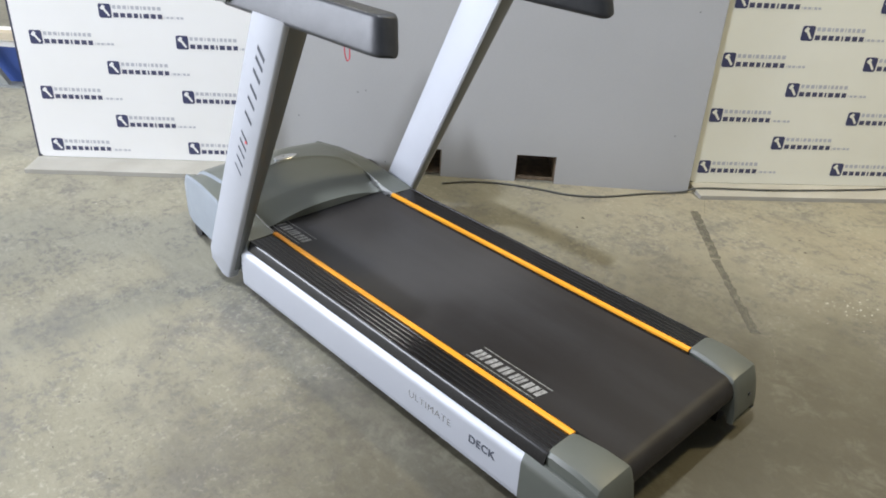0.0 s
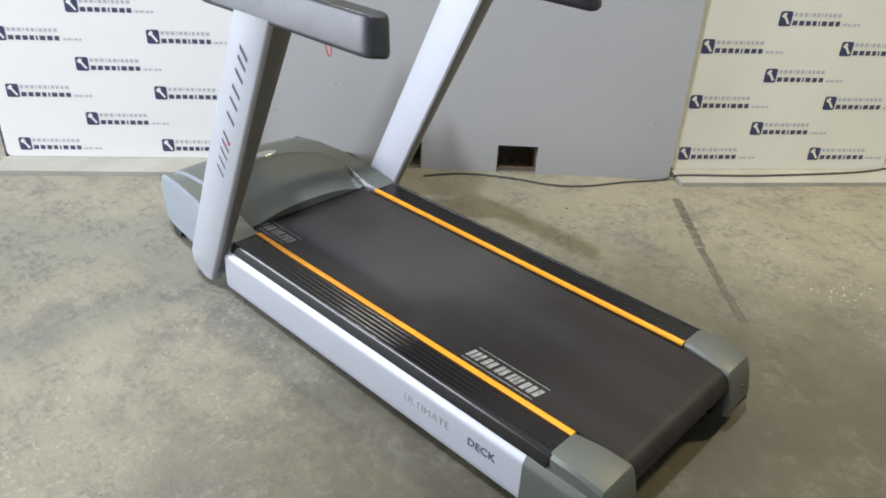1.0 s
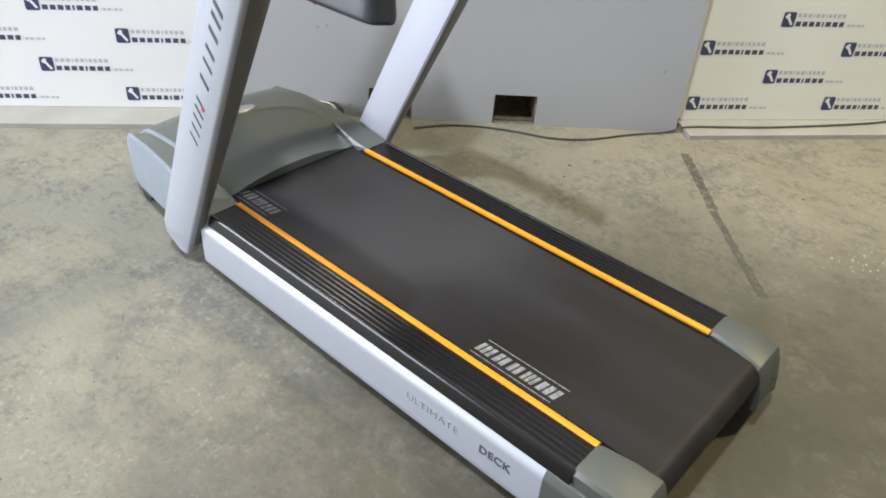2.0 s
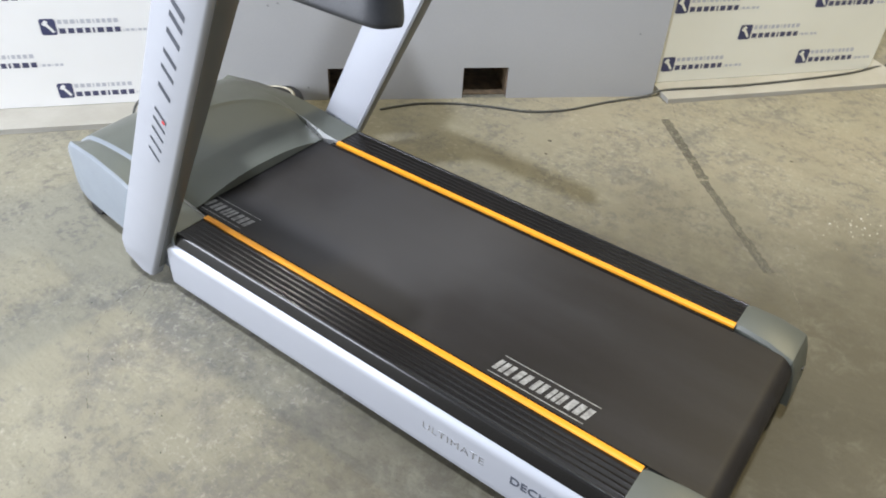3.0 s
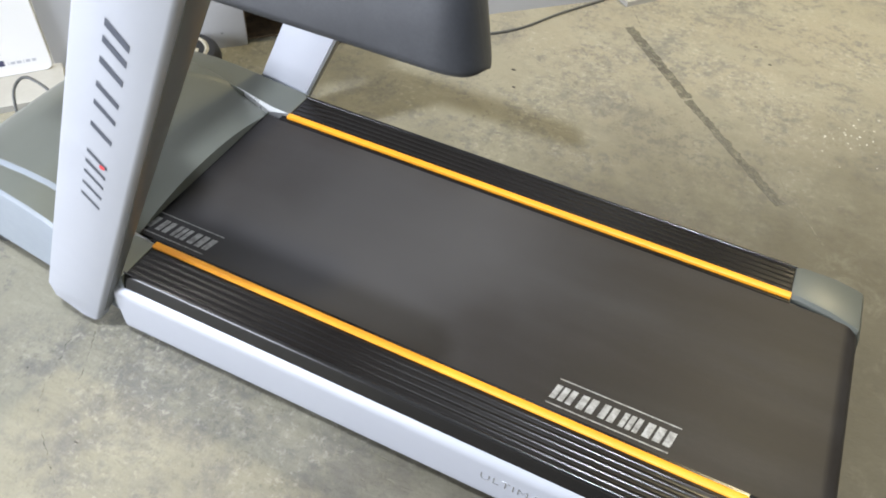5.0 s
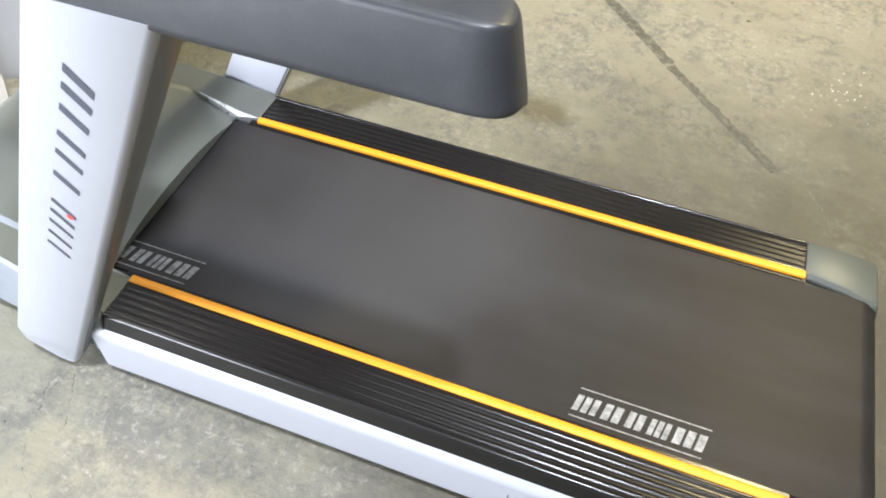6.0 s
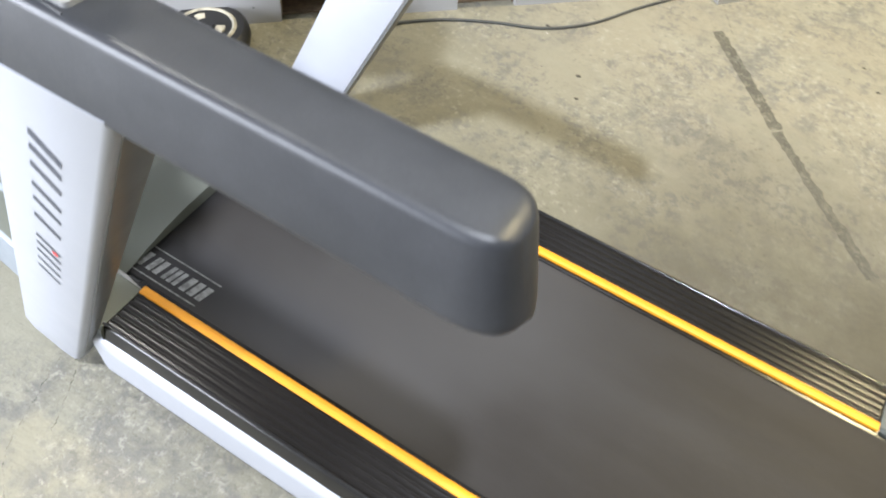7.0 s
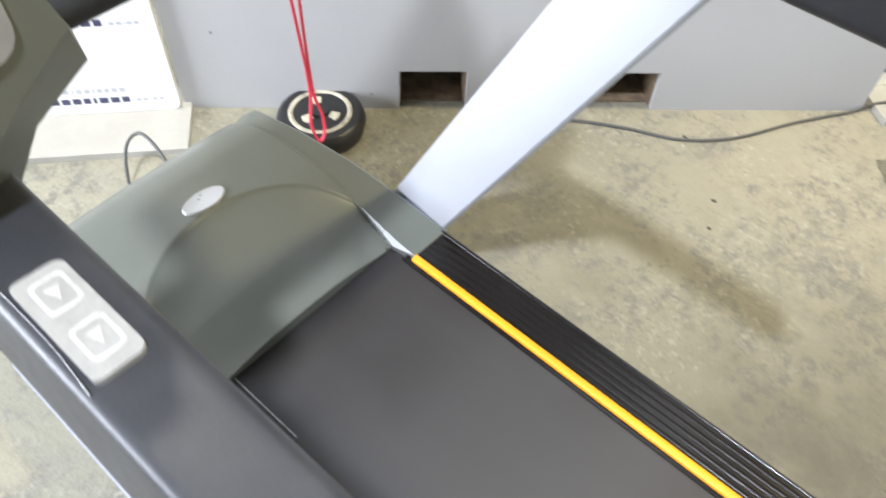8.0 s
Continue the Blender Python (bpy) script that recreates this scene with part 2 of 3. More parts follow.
def worn(mat, scale, lo, hi):
    """Lets the ground show through a worn coating."""
    nt = mat.node_tree
    co, n, r = nt.nodes.new("ShaderNodeTexCoord"), nt.nodes.new("ShaderNodeTexNoise"), nt.nodes.new("ShaderNodeMapRange")
    n.inputs["Scale"].default_value, n.inputs["Detail"].default_value, n.inputs["Roughness"].default_value = scale, 8.0, 0.75
    r.inputs["From Min"].default_value, r.inputs["From Max"].default_value = lo, hi
    nt.links.new(co.outputs["Object"], n.inputs["Vector"])
    nt.links.new(n.outputs["Fac"], r.inputs["Value"])
    nt.links.new(r.outputs["Result"], nt.nodes["Principled BSDF"].inputs["Alpha"])


def dust_sheen(mat, centre, inner, outer, amount, colour):
    """Pale dust and a sheen, both put into the colour round a place."""
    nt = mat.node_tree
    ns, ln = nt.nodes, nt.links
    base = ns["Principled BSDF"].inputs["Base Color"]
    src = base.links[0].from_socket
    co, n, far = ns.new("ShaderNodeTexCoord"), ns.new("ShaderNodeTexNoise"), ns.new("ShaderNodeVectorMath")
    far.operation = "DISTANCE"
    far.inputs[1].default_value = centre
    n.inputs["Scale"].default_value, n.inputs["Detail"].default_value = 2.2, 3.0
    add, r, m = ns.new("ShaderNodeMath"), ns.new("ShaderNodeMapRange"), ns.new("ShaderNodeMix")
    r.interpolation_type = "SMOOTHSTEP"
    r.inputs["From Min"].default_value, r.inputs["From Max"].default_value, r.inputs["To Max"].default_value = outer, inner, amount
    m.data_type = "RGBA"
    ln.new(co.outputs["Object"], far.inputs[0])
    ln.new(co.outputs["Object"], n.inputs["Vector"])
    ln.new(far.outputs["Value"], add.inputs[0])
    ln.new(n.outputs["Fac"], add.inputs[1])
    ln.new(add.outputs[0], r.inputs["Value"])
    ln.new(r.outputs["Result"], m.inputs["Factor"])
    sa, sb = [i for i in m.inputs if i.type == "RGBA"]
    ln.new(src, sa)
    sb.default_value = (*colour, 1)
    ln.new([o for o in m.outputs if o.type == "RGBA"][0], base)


# front of the belt: dust, with its bluish sheen painted in
dust_sheen(M_BELT, (0.42, 0.33, 0.217), 0.60, 1.36, 0.80, (0.050, 0.0495, 0.0525))
worn(M_TAPE, 26.0, 0.30, 0.66)
worn(M_SCRATCH, 40.0, 0.40, 0.62)
worn(M_CRACK, 30.0, 0.44, 0.70)


# ---------------------------------------------------------------- mesh helpers
def link(name, bm, mats, smooth=40):
    me = bpy.data.meshes.new(name)
    bmesh.ops.recalc_face_normals(bm, faces=bm.faces)
    bm.to_mesh(me)
    bm.free()
    for m in (mats if isinstance(mats, (list, tuple)) else [mats]):
        me.materials.append(m)
    if smooth:
        me.polygons.foreach_set("use_smooth", [True] * len(me.polygons))
        me.set_sharp_from_angle(angle=radians(smooth))
    return new(name, me)


def part(name, bm, mats, parent, label="", smooth=40):
    ob = link(name, bm, mats, smooth)
    ob.parent = parent
    if label:
        ob["label"] = label
    return ob


def empty(name, at=(0, 0, 0)):
    ob = new(name)
    ob.location = at
    ob.empty_display_size = 0.1
    return ob


def loft(rings, closed=True, caps=True, bm=None):
    """Joins rings of equally many points into one skin."""
    bm = bm or bmesh.new()
    vs = [[bm.verts.new(p) for p in r] for r in rings]
    n = len(rings[0])
    for a, b in zip(vs, vs[1:]):
        for i in range(n if closed else n - 1):
            j = (i + 1) % n
            bm.faces.new((a[i], a[j], b[j], b[i]))
    if caps and closed:
        bm.faces.new(vs[0][::-1])
        bm.faces.new(vs[-1])
    return bm


def bevel(bm, width, segments=2, angle=30):
    edges = [e for e in bm.edges if len(e.link_faces) == 2 and e.calc_face_angle(0) > radians(angle)]
    if edges:
        bmesh.ops.bevel(bm, geom=edges, offset=width, segments=segments, profile=0.6, affect="EDGES", clamp_overlap=True)
    return bm


def box(x0, x1, y0, y1, z0, z1, r=0.0, seg=2, bm=None):
    own = bm is None
    bm = bm or bmesh.new()
    loft([[(x0, y0, z), (x1, y0, z), (x1, y1, z), (x0, y1, z)] for z in (z0, z1)], bm=bm)
    return bevel(bm, r, seg) if r and own else bm


def tube(points, r, n=8, closed=False, bm=None):
    """A round tube along points."""
    pts = [Vector(p) for p in points]
    rings = []
    for i, p in enumerate(pts):
        d = (pts[min(i + 1, len(pts) - 1)] - pts[max(i - 1, 0)]).normalized()
        side = d.orthogonal().normalized() if not rings else (side - d * side.dot(d)).normalized()
        up = d.cross(side)
        rings.append([p + (side * math.cos(a) + up * math.sin(a)) * r for a in [2 * math.pi * k / n for k in range(n)]])
    return loft(rings, bm=bm)


def spline(points, steps=8):
    """Catmull-Rom points through the given ones."""
    p = [Vector(v) for v in points]
    p = [p[0] * 2 - p[1]] + p + [p[-1] * 2 - p[-2]]
    out = []
    for a, b, c, d in zip(p, p[1:], p[2:], p[3:]):
        for k in range(steps):
            t = k / steps
            out.append(0.5 * ((2 * b) + (c - a) * t + (2 * a - 5 * b + 4 * c - d) * t * t + (3 * b - a - 3 * c + d) * t ** 3))
    return out + [p[-2]]


def rounded(w, h, r, n=5):
    """Points of a rounded rectangle about the origin, counterclockwise."""
    out = []
    for cx, cy, a0 in ((w / 2 - r, h / 2 - r, 0), (-w / 2 + r, h / 2 - r, 90), (-w / 2 + r, -h / 2 + r, 180), (w / 2 - r, -h / 2 + r, 270)):
        out += [(cx + r * math.cos(radians(a0 + 90 * k / n)), cy + r * math.sin(radians(a0 + 90 * k / n))) for k in range(n + 1)]
    return out


def lerp(table, x):
    """Straight-line reading of a table of (x, value)."""
    return float(np.interp(x, [a for a, _ in table], [b for _, b in table]))


MID = 0.285                      # centre line of the treadmill


def mirror(bm):
    for v in bm.verts:
        v.co.y = 2 * MID - v.co.y
    return bm


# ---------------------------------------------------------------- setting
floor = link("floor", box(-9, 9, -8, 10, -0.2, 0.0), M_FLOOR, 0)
tagged(floor, "worn olive-grey concrete warehouse floor with stains", "floor", kind="structure")
for nm, args in (("wall_north", (-9.2, 9.2, 10, 10.2, -0.2, 6.8)), ("wall_south", (-9.2, 9.2, -8.2, -8, -0.2, 6.8)),
                 ("wall_east", (9, 9.2, -8, 10, -0.2, 6.8)), ("wall_west", (-9.2, -9, -8, 10, -0.2, 6.8))):
    tagged(link(nm, box(*args), M_WALL, 0), "plain pale grey painted warehouse wall", "wall", kind="structure")
tagged(link("ceiling", box(-9.2, 9.2, -8.2, 10.2, 6.8, 6.9), M_CEIL, 0), "plain grey sheet warehouse ceiling", "ceiling", kind="structure")

# frame of the display wall: along it to the right, towards the viewer, up
A0 = radians(43.5)
WALL = Matrix.Translation((0.532, 2.1, 0)) @ Matrix.Rotation(A0, 4, "Z")     # local x along, local -y towards the viewer


def partition():
    """Grey box of painted ply with two fork pockets through its foot."""
    root = empty("partition")
    root.matrix_world = WALL
    depth, height, hole = 0.45, 2.3, 0.147
    xs = (-2.13, -1.475, -1.272, -0.888, -0.684, 0.0)
    bm = bmesh.new()
    loft([[(xs[0], y, hole), (xs[-1], y, hole), (xs[-1], y, height), (xs[0], y, height)] for y in (0.0, depth)], bm=bm)
    part("front_panel", bevel(bm, 0.003, 1), M_PART, root)
    for i in (0, 2, 4):
        part("foot", bevel(box(xs[i], xs[i + 1], 0.0, depth, 0.0, hole), 0.003, 1), M_PART, root)
    for a, b in ((xs[1], xs[2]), (xs[3], xs[4])):
        bm = box(a, a + 0.006, 0.02, depth, 0.001, hole)
        box(b - 0.006, b, 0.02, depth, 0.001, hole, bm=bm)
        box(a, b, 0.02, depth, hole - 0.006, hole + 0.001, bm=bm)
        box(a + 0.006, b - 0.006, 0.035, depth, 0.001, 0.007, bm=bm)
        part("pocket_lining", bm, M_HOLE, root, "bare dark plywood inside the fork pocket", 0)
    for x, z in ((-0.12, 0.30), (-0.12, 0.9), (-2.0, 0.28), (-1.70, 0.42), (-1.66, 0.43), (-1.56, 0.06), (-1.0, 0.85)):
        bm = tube([(x, 0.0, z), (x, -0.0012, z)], 0.0045, 10)
        part("screw_head", bm, M_STEEL, root, "small grey screw head")
    tagged(root, "grey painted plywood partition with two fork pockets", "partition")


MARKS = {}                       # one mesh for each shape of the printed mark


def flat(key, outline, lift, mat):
    """A thin printed shape facing the viewer; alike shapes share one mesh."""
    if key not in MARKS:
        me = bpy.data.meshes.new("printed_shape")
        me.from_pydata([(x, -lift, z) for x, z in outline], [], [range(len(outline))])
        me.materials.append(mat)
        MARKS[key] = me
    return MARKS[key]


def block(w, h):
    return [(0, -h), (w, -h), (w, 0), (0, 0)]


def printed_mark(board, x, z, size, paper):
    """A dark rounded badge with a pale slanted bar, a grey row and a dark row of blocks, about 0.42 long."""
    badge = new("printed_mark", flat("badge", [(a + 0.032, b - 0.036) for a, b in rounded(0.064, 0.072, 0.010, 3)], 0.0006, M_NAVY))
    badge.parent = board
    badge["label"] = "dark blue and grey printed mark"
    badge.location, badge.scale = (x, -0.0005, z), (size, 1, size)

    def piece(name, me, at):
        ob = new(name, me)
        ob.parent = badge
        ob.location = (at[0], 0, at[1])

    piece("slanted_bar", flat(("bar", paper.name), [(0.012, -0.016), (0.022, -0.008), (0.056, -0.058), (0.047, -0.064)], 0.0011, paper), (0, 0))
    piece("slanted_block", flat(("block", paper.name), [(0.008, -0.024), (0.024, -0.005), (0.036, -0.014), (0.020, -0.033)], 0.0012, paper), (0, 0))

    def row(name, u, top, high, widths, gap, mat):
        """Plain blocks, each as wide as one sign."""
        for w in widths:
            piece(name, flat((name, w), block(w, high), 0.0006, mat), (u, top))
            u += w + gap
        return u

    row("grey_block", 0.073, -0.006, 0.018, [0.016, 0.018, 0.018, 0.006, 0.016, 0.017, 0.006, 0.014, 0.014, 0.016, 0.018], 0.0085, M_GREYINK)
    end = row("dark_block", 0.072, -0.044, 0.023, [0.026, 0.025, 0.025, 0.021, 0.009, 0.027, 0.026, 0.023], 0.0095, M_TEXT)
    row("small_block", end + 0.002, -0.054, 0.011, [0.003, 0.015, 0.016, 0.003, 0.015, 0.014], 0.006, M_GREYINK)


def display_board(name, u0, n0, turn, length, height, mat, marks, base, size, edge, label):
    """Printed board on a low base slab; marks: bottom-left corner of the first, steps and rows."""
    root = empty(name)
    root.matrix_world = WALL @ Matrix.Translation((u0, -n0, 0)) @ Matrix.Rotation(radians(turn), 4, "Z")
    b0, b1, front = base
    part("base_slab", bevel(box(b0, b1, -front, 0.10, 0.0, 0.022), 0.004, 2), M_BASE, root, "scuffed pale timber base slab")
    bm = loft([[(x, y, z) for x, z in [(a + length / 2, b + height / 2 + 0.024) for a, b in rounded(length, height, 0.025, 4)]] for y in (0.0, 0.022)])
    part("panel", bevel(bm, 0.002, 1, 60), mat, root)
    edge_width, edge_mat = edge
    part("panel_edge", bevel(box(-edge_width, 0.0, 0.001, 0.06, 0.022, height), 0.002, 1), edge_mat, root)
    x0, z0, dx, dz, cols, rows = marks
    for r in range(rows):
        for c in range(-1, cols):
            x = x0 + c * dx + (dx / 2 if r % 2 else 0)
            if x < 0.02 or x + 0.42 * size > length - 0.005:
                continue
            printed_mark(root, x, z0 + r * dz, size, mat)
    tagged(root, label, "display board", "printed display boards")


partition()


display_board("display_board", -3.299, 0.141, 5.43, 1.172, 2.3, M_BOARD, (0.068, 0.123, 0.677, 0.134, 3, 16), (-0.01, 1.20, 0.17), 0.9, (0.010, M_DARK_EDGE),
              "white display board printed with blue marks on a slab")
display_board("display_board", 0.03, -0.09, 6.56, 1.19, 2.3, M_BOARD_WARMLIT, (0.026, 0.148, 0.715, 0.139, 3, 16), (0.0, 1.30, 0.165), 0.98, (0.032, M_BOARD_EDGE),
              "display board with warm light painted in, printed with dark marks, on a slab")


# ---------------------------------------------------------------- treadmill
tread = empty("treadmill")
tagged(tread, "grey and silver gym treadmill with orange deck stripes", "treadmill")

DECK = 0.225


def rail_profile():
    """Ribbed plate: (distance outwards from the stripe, height)."""
    pts = [(-0.019, 0.19), (-0.019, DECK - 0.006), (0.009, DECK - 0.005), (0.0095, DECK - 0.002)]
    for k in range(5):                                        # five narrow round ribs
        c = 0.0200 + 0.0166 * k
        pts += [(c + d, DECK - 0.0016 + h) for d, h in ((-0.0056, 0.0), (-0.0040, 0.0002), (-0.0026, 0.0008), (-0.0013, 0.0013), (0.0, 0.0015), (0.0013, 0.0013), (0.0026, 0.0008), (0.0040, 0.0002), (0.0056, 0.0))]
    return pts + [(0.0972, DECK - 0.0016), (0.0972, 0.19)]


RAIL_LIP = [(0.0974, 0.187), (0.0974, DECK - 0.0016), (0.0985, DECK - 0.0004), (0.1000, DECK + 0.0008), (0.1020, DECK + 0.0012), (0.1042, DECK + 0.0007), (0.1060, DECK - 0.0006),
            (0.1078, DECK - 0.0030), (0.1092, DECK - 0.0065), (0.1120, DECK - 0.0150), (0.1150, DECK - 0.0250), (0.1172, DECK - 0.0340), (0.1178, 0.187)]


def side_parts(flip):
    """Rail plate, stripe, silver bar and rear cap of one side."""
    put = mirror if flip else (lambda bm: bm)
    prof = rail_profile()
    bm = loft([[(x, -s, z) for s, z in prof] for x in (-0.02, 0.3, 0.7, 1.1, 1.412)])
    plate = part("rail_plate", put(bm), M_RAIL, tread, "black ribbed foot rail", 50)
    bm = loft([[(x, -s, z) for s, z in RAIL_LIP] for x in (-0.02, 0.3, 0.7, 1.1, 1.412)])
    part("rail_lip", put(bm), M_LIP, plate, "glossy black rounded rail edge", 60)
    bm = loft([[(x, y, z) for y, z in ((-0.0105, 0.20), (0.0085, 0.20), (0.0085, DECK + 0.001), (0.006, DECK + 0.003), (-0.008, DECK + 0.003), (-0.0105, DECK + 0.001))] for x in (0.0, 0.7, 1.409)])
    part("stripe", put(bm), M_ORANGE, tread, "bright orange deck stripe")
    bar = [(0.10, 0.1865), (0.1165, 0.1882), (0.1190, 0.1870), (0.1272, 0.1725), (0.1291, 0.1680), (0.1304, 0.1625), (0.1308, 0.1540), (0.1308, 0.060), (0.1300, 0.045), (0.1275, 0.038), (0.120, 0.034), (0.10, 0.034)]
    bm = loft([[(x, -s, z) for s, z in bar] for x in (-0.03, 0.4, 0.9, 1.352)])
    bar_ob = part("side_bar", put(bm), M_SILVER, tread, "silver painted side bar", 35)
    # end piece of the bar
    tail = [(0.10, 0.1875), (0.1172, 0.1892), (0.1198, 0.1880), (0.1282, 0.1732), (0.1301, 0.1685), (0.1314, 0.1630), (0.1318, 0.1540), (0.1318, 0.060), (0.1310, 0.044), (0.1285, 0.036), (0.120, 0.032), (0.10, 0.032)]
    rings = []
    for x, drop, inset in ((1.352, 0, 0), (1.50, 0.004, 0.0), (1.566, 0.010, 0.003), (1.580, 0.022, 0.012)):
        rings.append([(x, -(s - inset), z - drop * (z - 0.04) / 0.15) for s, z in tail])
    part("bar_end", put(loft(rings)), M_CAP, tread, "grey plastic end of the side bar", 30)
    # cap over the roller end
    rings = []
    for x, top, s_in, s_out in ((1.409, 0.229, -0.004, 0.107), (1.425, 0.234, -0.006, 0.110), (1.50, 0.233, -0.018, 0.111), (1.558, 0.2225, -0.028, 0.110), (1.570, 0.2185, -0.030, 0.109), (1.5745, 0.212, -0.030, 0.108), (1.585, 0.185, -0.029, 0.107), (1.598, 0.13, -0.028, 0.105), (1.602, 0.09, -0.026, 0.104), (1.59, 0.075, -0.022, 0.102)):
        low = 0.07 if x > 1.5 and top < 0.2 else 0.10
        low = min(low, top - 0.01)
        rings.append([(x, -a, b) for a, b in ((s_in, low), (s_in, top - 0.012), (s_in + 0.006, top - 0.003), (s_in + 0.016, top), (s_out - 0.022, top - 0.001), (s_out - 0.008, top - 0.005), (s_out, top - 0.016), (s_out, low))])
    cap = part("rear_cap", put(loft(rings)), M_CAP, tread, "grey-green plastic rear cap", 28)
    y = -0.055
    bm = tube([(1.590, y, 0.142), (1.5985, y, 0.142)], 0.006, 12)
    part("adjuster_hole", put(bm), M_BLACK, cap, "black belt adjuster hole")
    bm = box(1.42, 1.53, -0.085, -0.035, 0.0, 0.11, 0.012)
    part("rear_foot", put(bm), M_BLACK, tread, "black rear foot")
    return bar_ob


near_bar = side_parts(False)
side_parts(True)

# belt: a flat loop round the rear roller
top, r = DECK - 0.008, 0.047
section = [(-0.30, top), (-0.06, top), (0.2, top), (0.6, top), (1.0, top), (1.35, top), (1.535, top)]
section += [(1.535 + r * math.sin(a), top - r + r * math.cos(a)) for a in [radians(k) for k in range(10, 181, 10)]]
section += [(0.6, top - 2 * r), (-0.30, top - 2 * r)]
ys = [0.0195 + k * (0.531 / 12) for k in range(13)]
bm = bmesh.new()
vs = [[bm.verts.new((x, y, z)) for x, z in section] for y in ys]
for a, b in zip(vs, vs[1:]):
    for i in range(len(section) - 1):
        bm.faces.new((a[i], a[i + 1], b[i + 1], b[i]))
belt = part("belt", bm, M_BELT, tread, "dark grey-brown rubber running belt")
part("deck_board", box(-0.28, 1.47, 0.01, 0.56, DECK - 0.04, DECK - 0.013), M_BLACK, tread, "dark deck board under the belt", 0)
part("end_roller", tube([(1.535, -0.02, top - r), (1.535, 0.59, top - r)], r - 0.003, 24), M_BLACK, tread)


def belt_print(x0):
    """Worn pale print on the belt: six block signs between two lines."""
    bm = bmesh.new()

    def quad(pts):
        bm.faces.new([bm.verts.new((x0 + a, b, top + 0.0006)) for a, b in pts])

    quad([(0.0, 0.030), (0.262, 0.030), (0.262, 0.033), (0.0, 0.033)])
    quad([(0.010, 0.097), (0.275, 0.097), (0.275, 0.100), (0.010, 0.100)])
    x = 0.0
    for k, w in enumerate((0.052, 0.042, 0.038, 0.044, 0.016, 0.044)):
        n = (3, 2, 2, 3, 1, 2)[k]
        for i in range(n):
            a = x + i * w / n
            b = a + w / n * (0.72 if n > 1 else 1.0)
            quad([(a + 0.002, 0.045), (b + 0.002, 0.045), (b + 0.010, 0.083), (a + 0.010, 0.083)])
        x += w + 0.006
    part("belt_print", bm, M_BELTINK, belt, "worn pale printed mark on the belt", 0)


belt_print(0.985)
belt_print(-0.150)


# motor hood: half width, shoulder and crown along its length
W_SIDE = [(-0.64, 0.322), (-0.60, 0.336), (-0.45, 0.352), (-0.25, 0.374), (0.0, 0.402)]
W_CREASE = [(-0.64, 0.268), (-0.5, 0.278), (-0.3, 0.281), (0.0, 0.287)]
Z_SIDE = [(-0.64, 0.230), (-0.60, 0.264), (-0.45, 0.278), (-0.28, 0.275), (-0.16, 0.253), (0.0, 0.222)]
Z_CREASE = [(-0.64, 0.222), (-0.60, 0.268), (-0.53, 0.292), (-0.42, 0.302), (-0.30, 0.301), (-0.174, 0.264), (-0.06, 0.2325), (0.0, 0.228)]
Z_CROWN = [(-0.64, 0.230), (-0.60, 0.279), (-0.52, 0.306), (-0.42, 0.318), (-0.30, 0.331), (-0.174, 0.336), (-0.06, 0.316)]


def soft(table, x):
    """Smoothed reading of a table."""
    return sum(lerp(table, x + d) for d in (-0.03, -0.015, 0.0, 0.015, 0.03)) / 5


def hood_z(x, y):
    """Height of the crown, with an elliptic scoop towards the belt."""
    w, zc, zt = lerp(W_CREASE, x), soft(Z_CREASE, x), soft(Z_CROWN, x)
    z = zc + (zt - zc) * (1 - min(1, abs((y - MID) / w)) ** 2.2)
    e = ((x + 0.06) / 0.312) ** 2 + ((y - 0.29) / 0.31) ** 2
    return z - (0.050 * max(0.0, 1 - e) ** 0.85 + 0.0035 * min(1.0, max(0.0, 1 - e) / 0.03))


def hood_shell():
    """Crown of the hood between the two creases, ending in an arched lip over the belt."""
    n = 144
    xs = [-0.64, -0.63, -0.62, -0.61] + [-0.60 + k * 0.538 / 120 for k in range(121)]
    bm = bmesh.new()
    rows = []
    for x in xs:
        w = lerp(W_CREASE, x) - (0.012 * (1 - (x / -0.174)) if x > -0.174 else 0.0)
        row = []
        for k in range(n + 1):
            v = -1 + 2 * k / n
            row.append(bm.verts.new((x, MID + v * w, hood_z(x, MID + v * w) - (0.018 * (1 - (x / -0.174)) if x > -0.174 else 0.0))))
        rows.append(row)
    for a, b in zip(rows, rows[1:]):
        for i in range(n):
            bm.faces.new((a[i], a[i + 1], b[i + 1], b[i]))
    for k in (0, n):                                          # skirts down the two sides
        low = [bm.verts.new((r[k].co.x, r[k].co.y, r[k].co.z - 0.02)) for r in rows]
        for p, q, s, t in zip(rows, rows[1:], low, low[1:]):
            bm.faces.new((p[k], q[k], t, s))
    lip = [bm.verts.new((v.co.x + 0.001, v.co.y, max(DECK - 0.003, v.co.z - 0.045))) for v in rows[-1]]
    for i in range(n):
        bm.faces.new((rows[-1][i], rows[-1][i + 1], lip[i + 1], lip[i]))
    return bm


hood = part("motor_hood", hood_shell(), M_HOOD, tread, "grey-green moulded motor hood", 50)


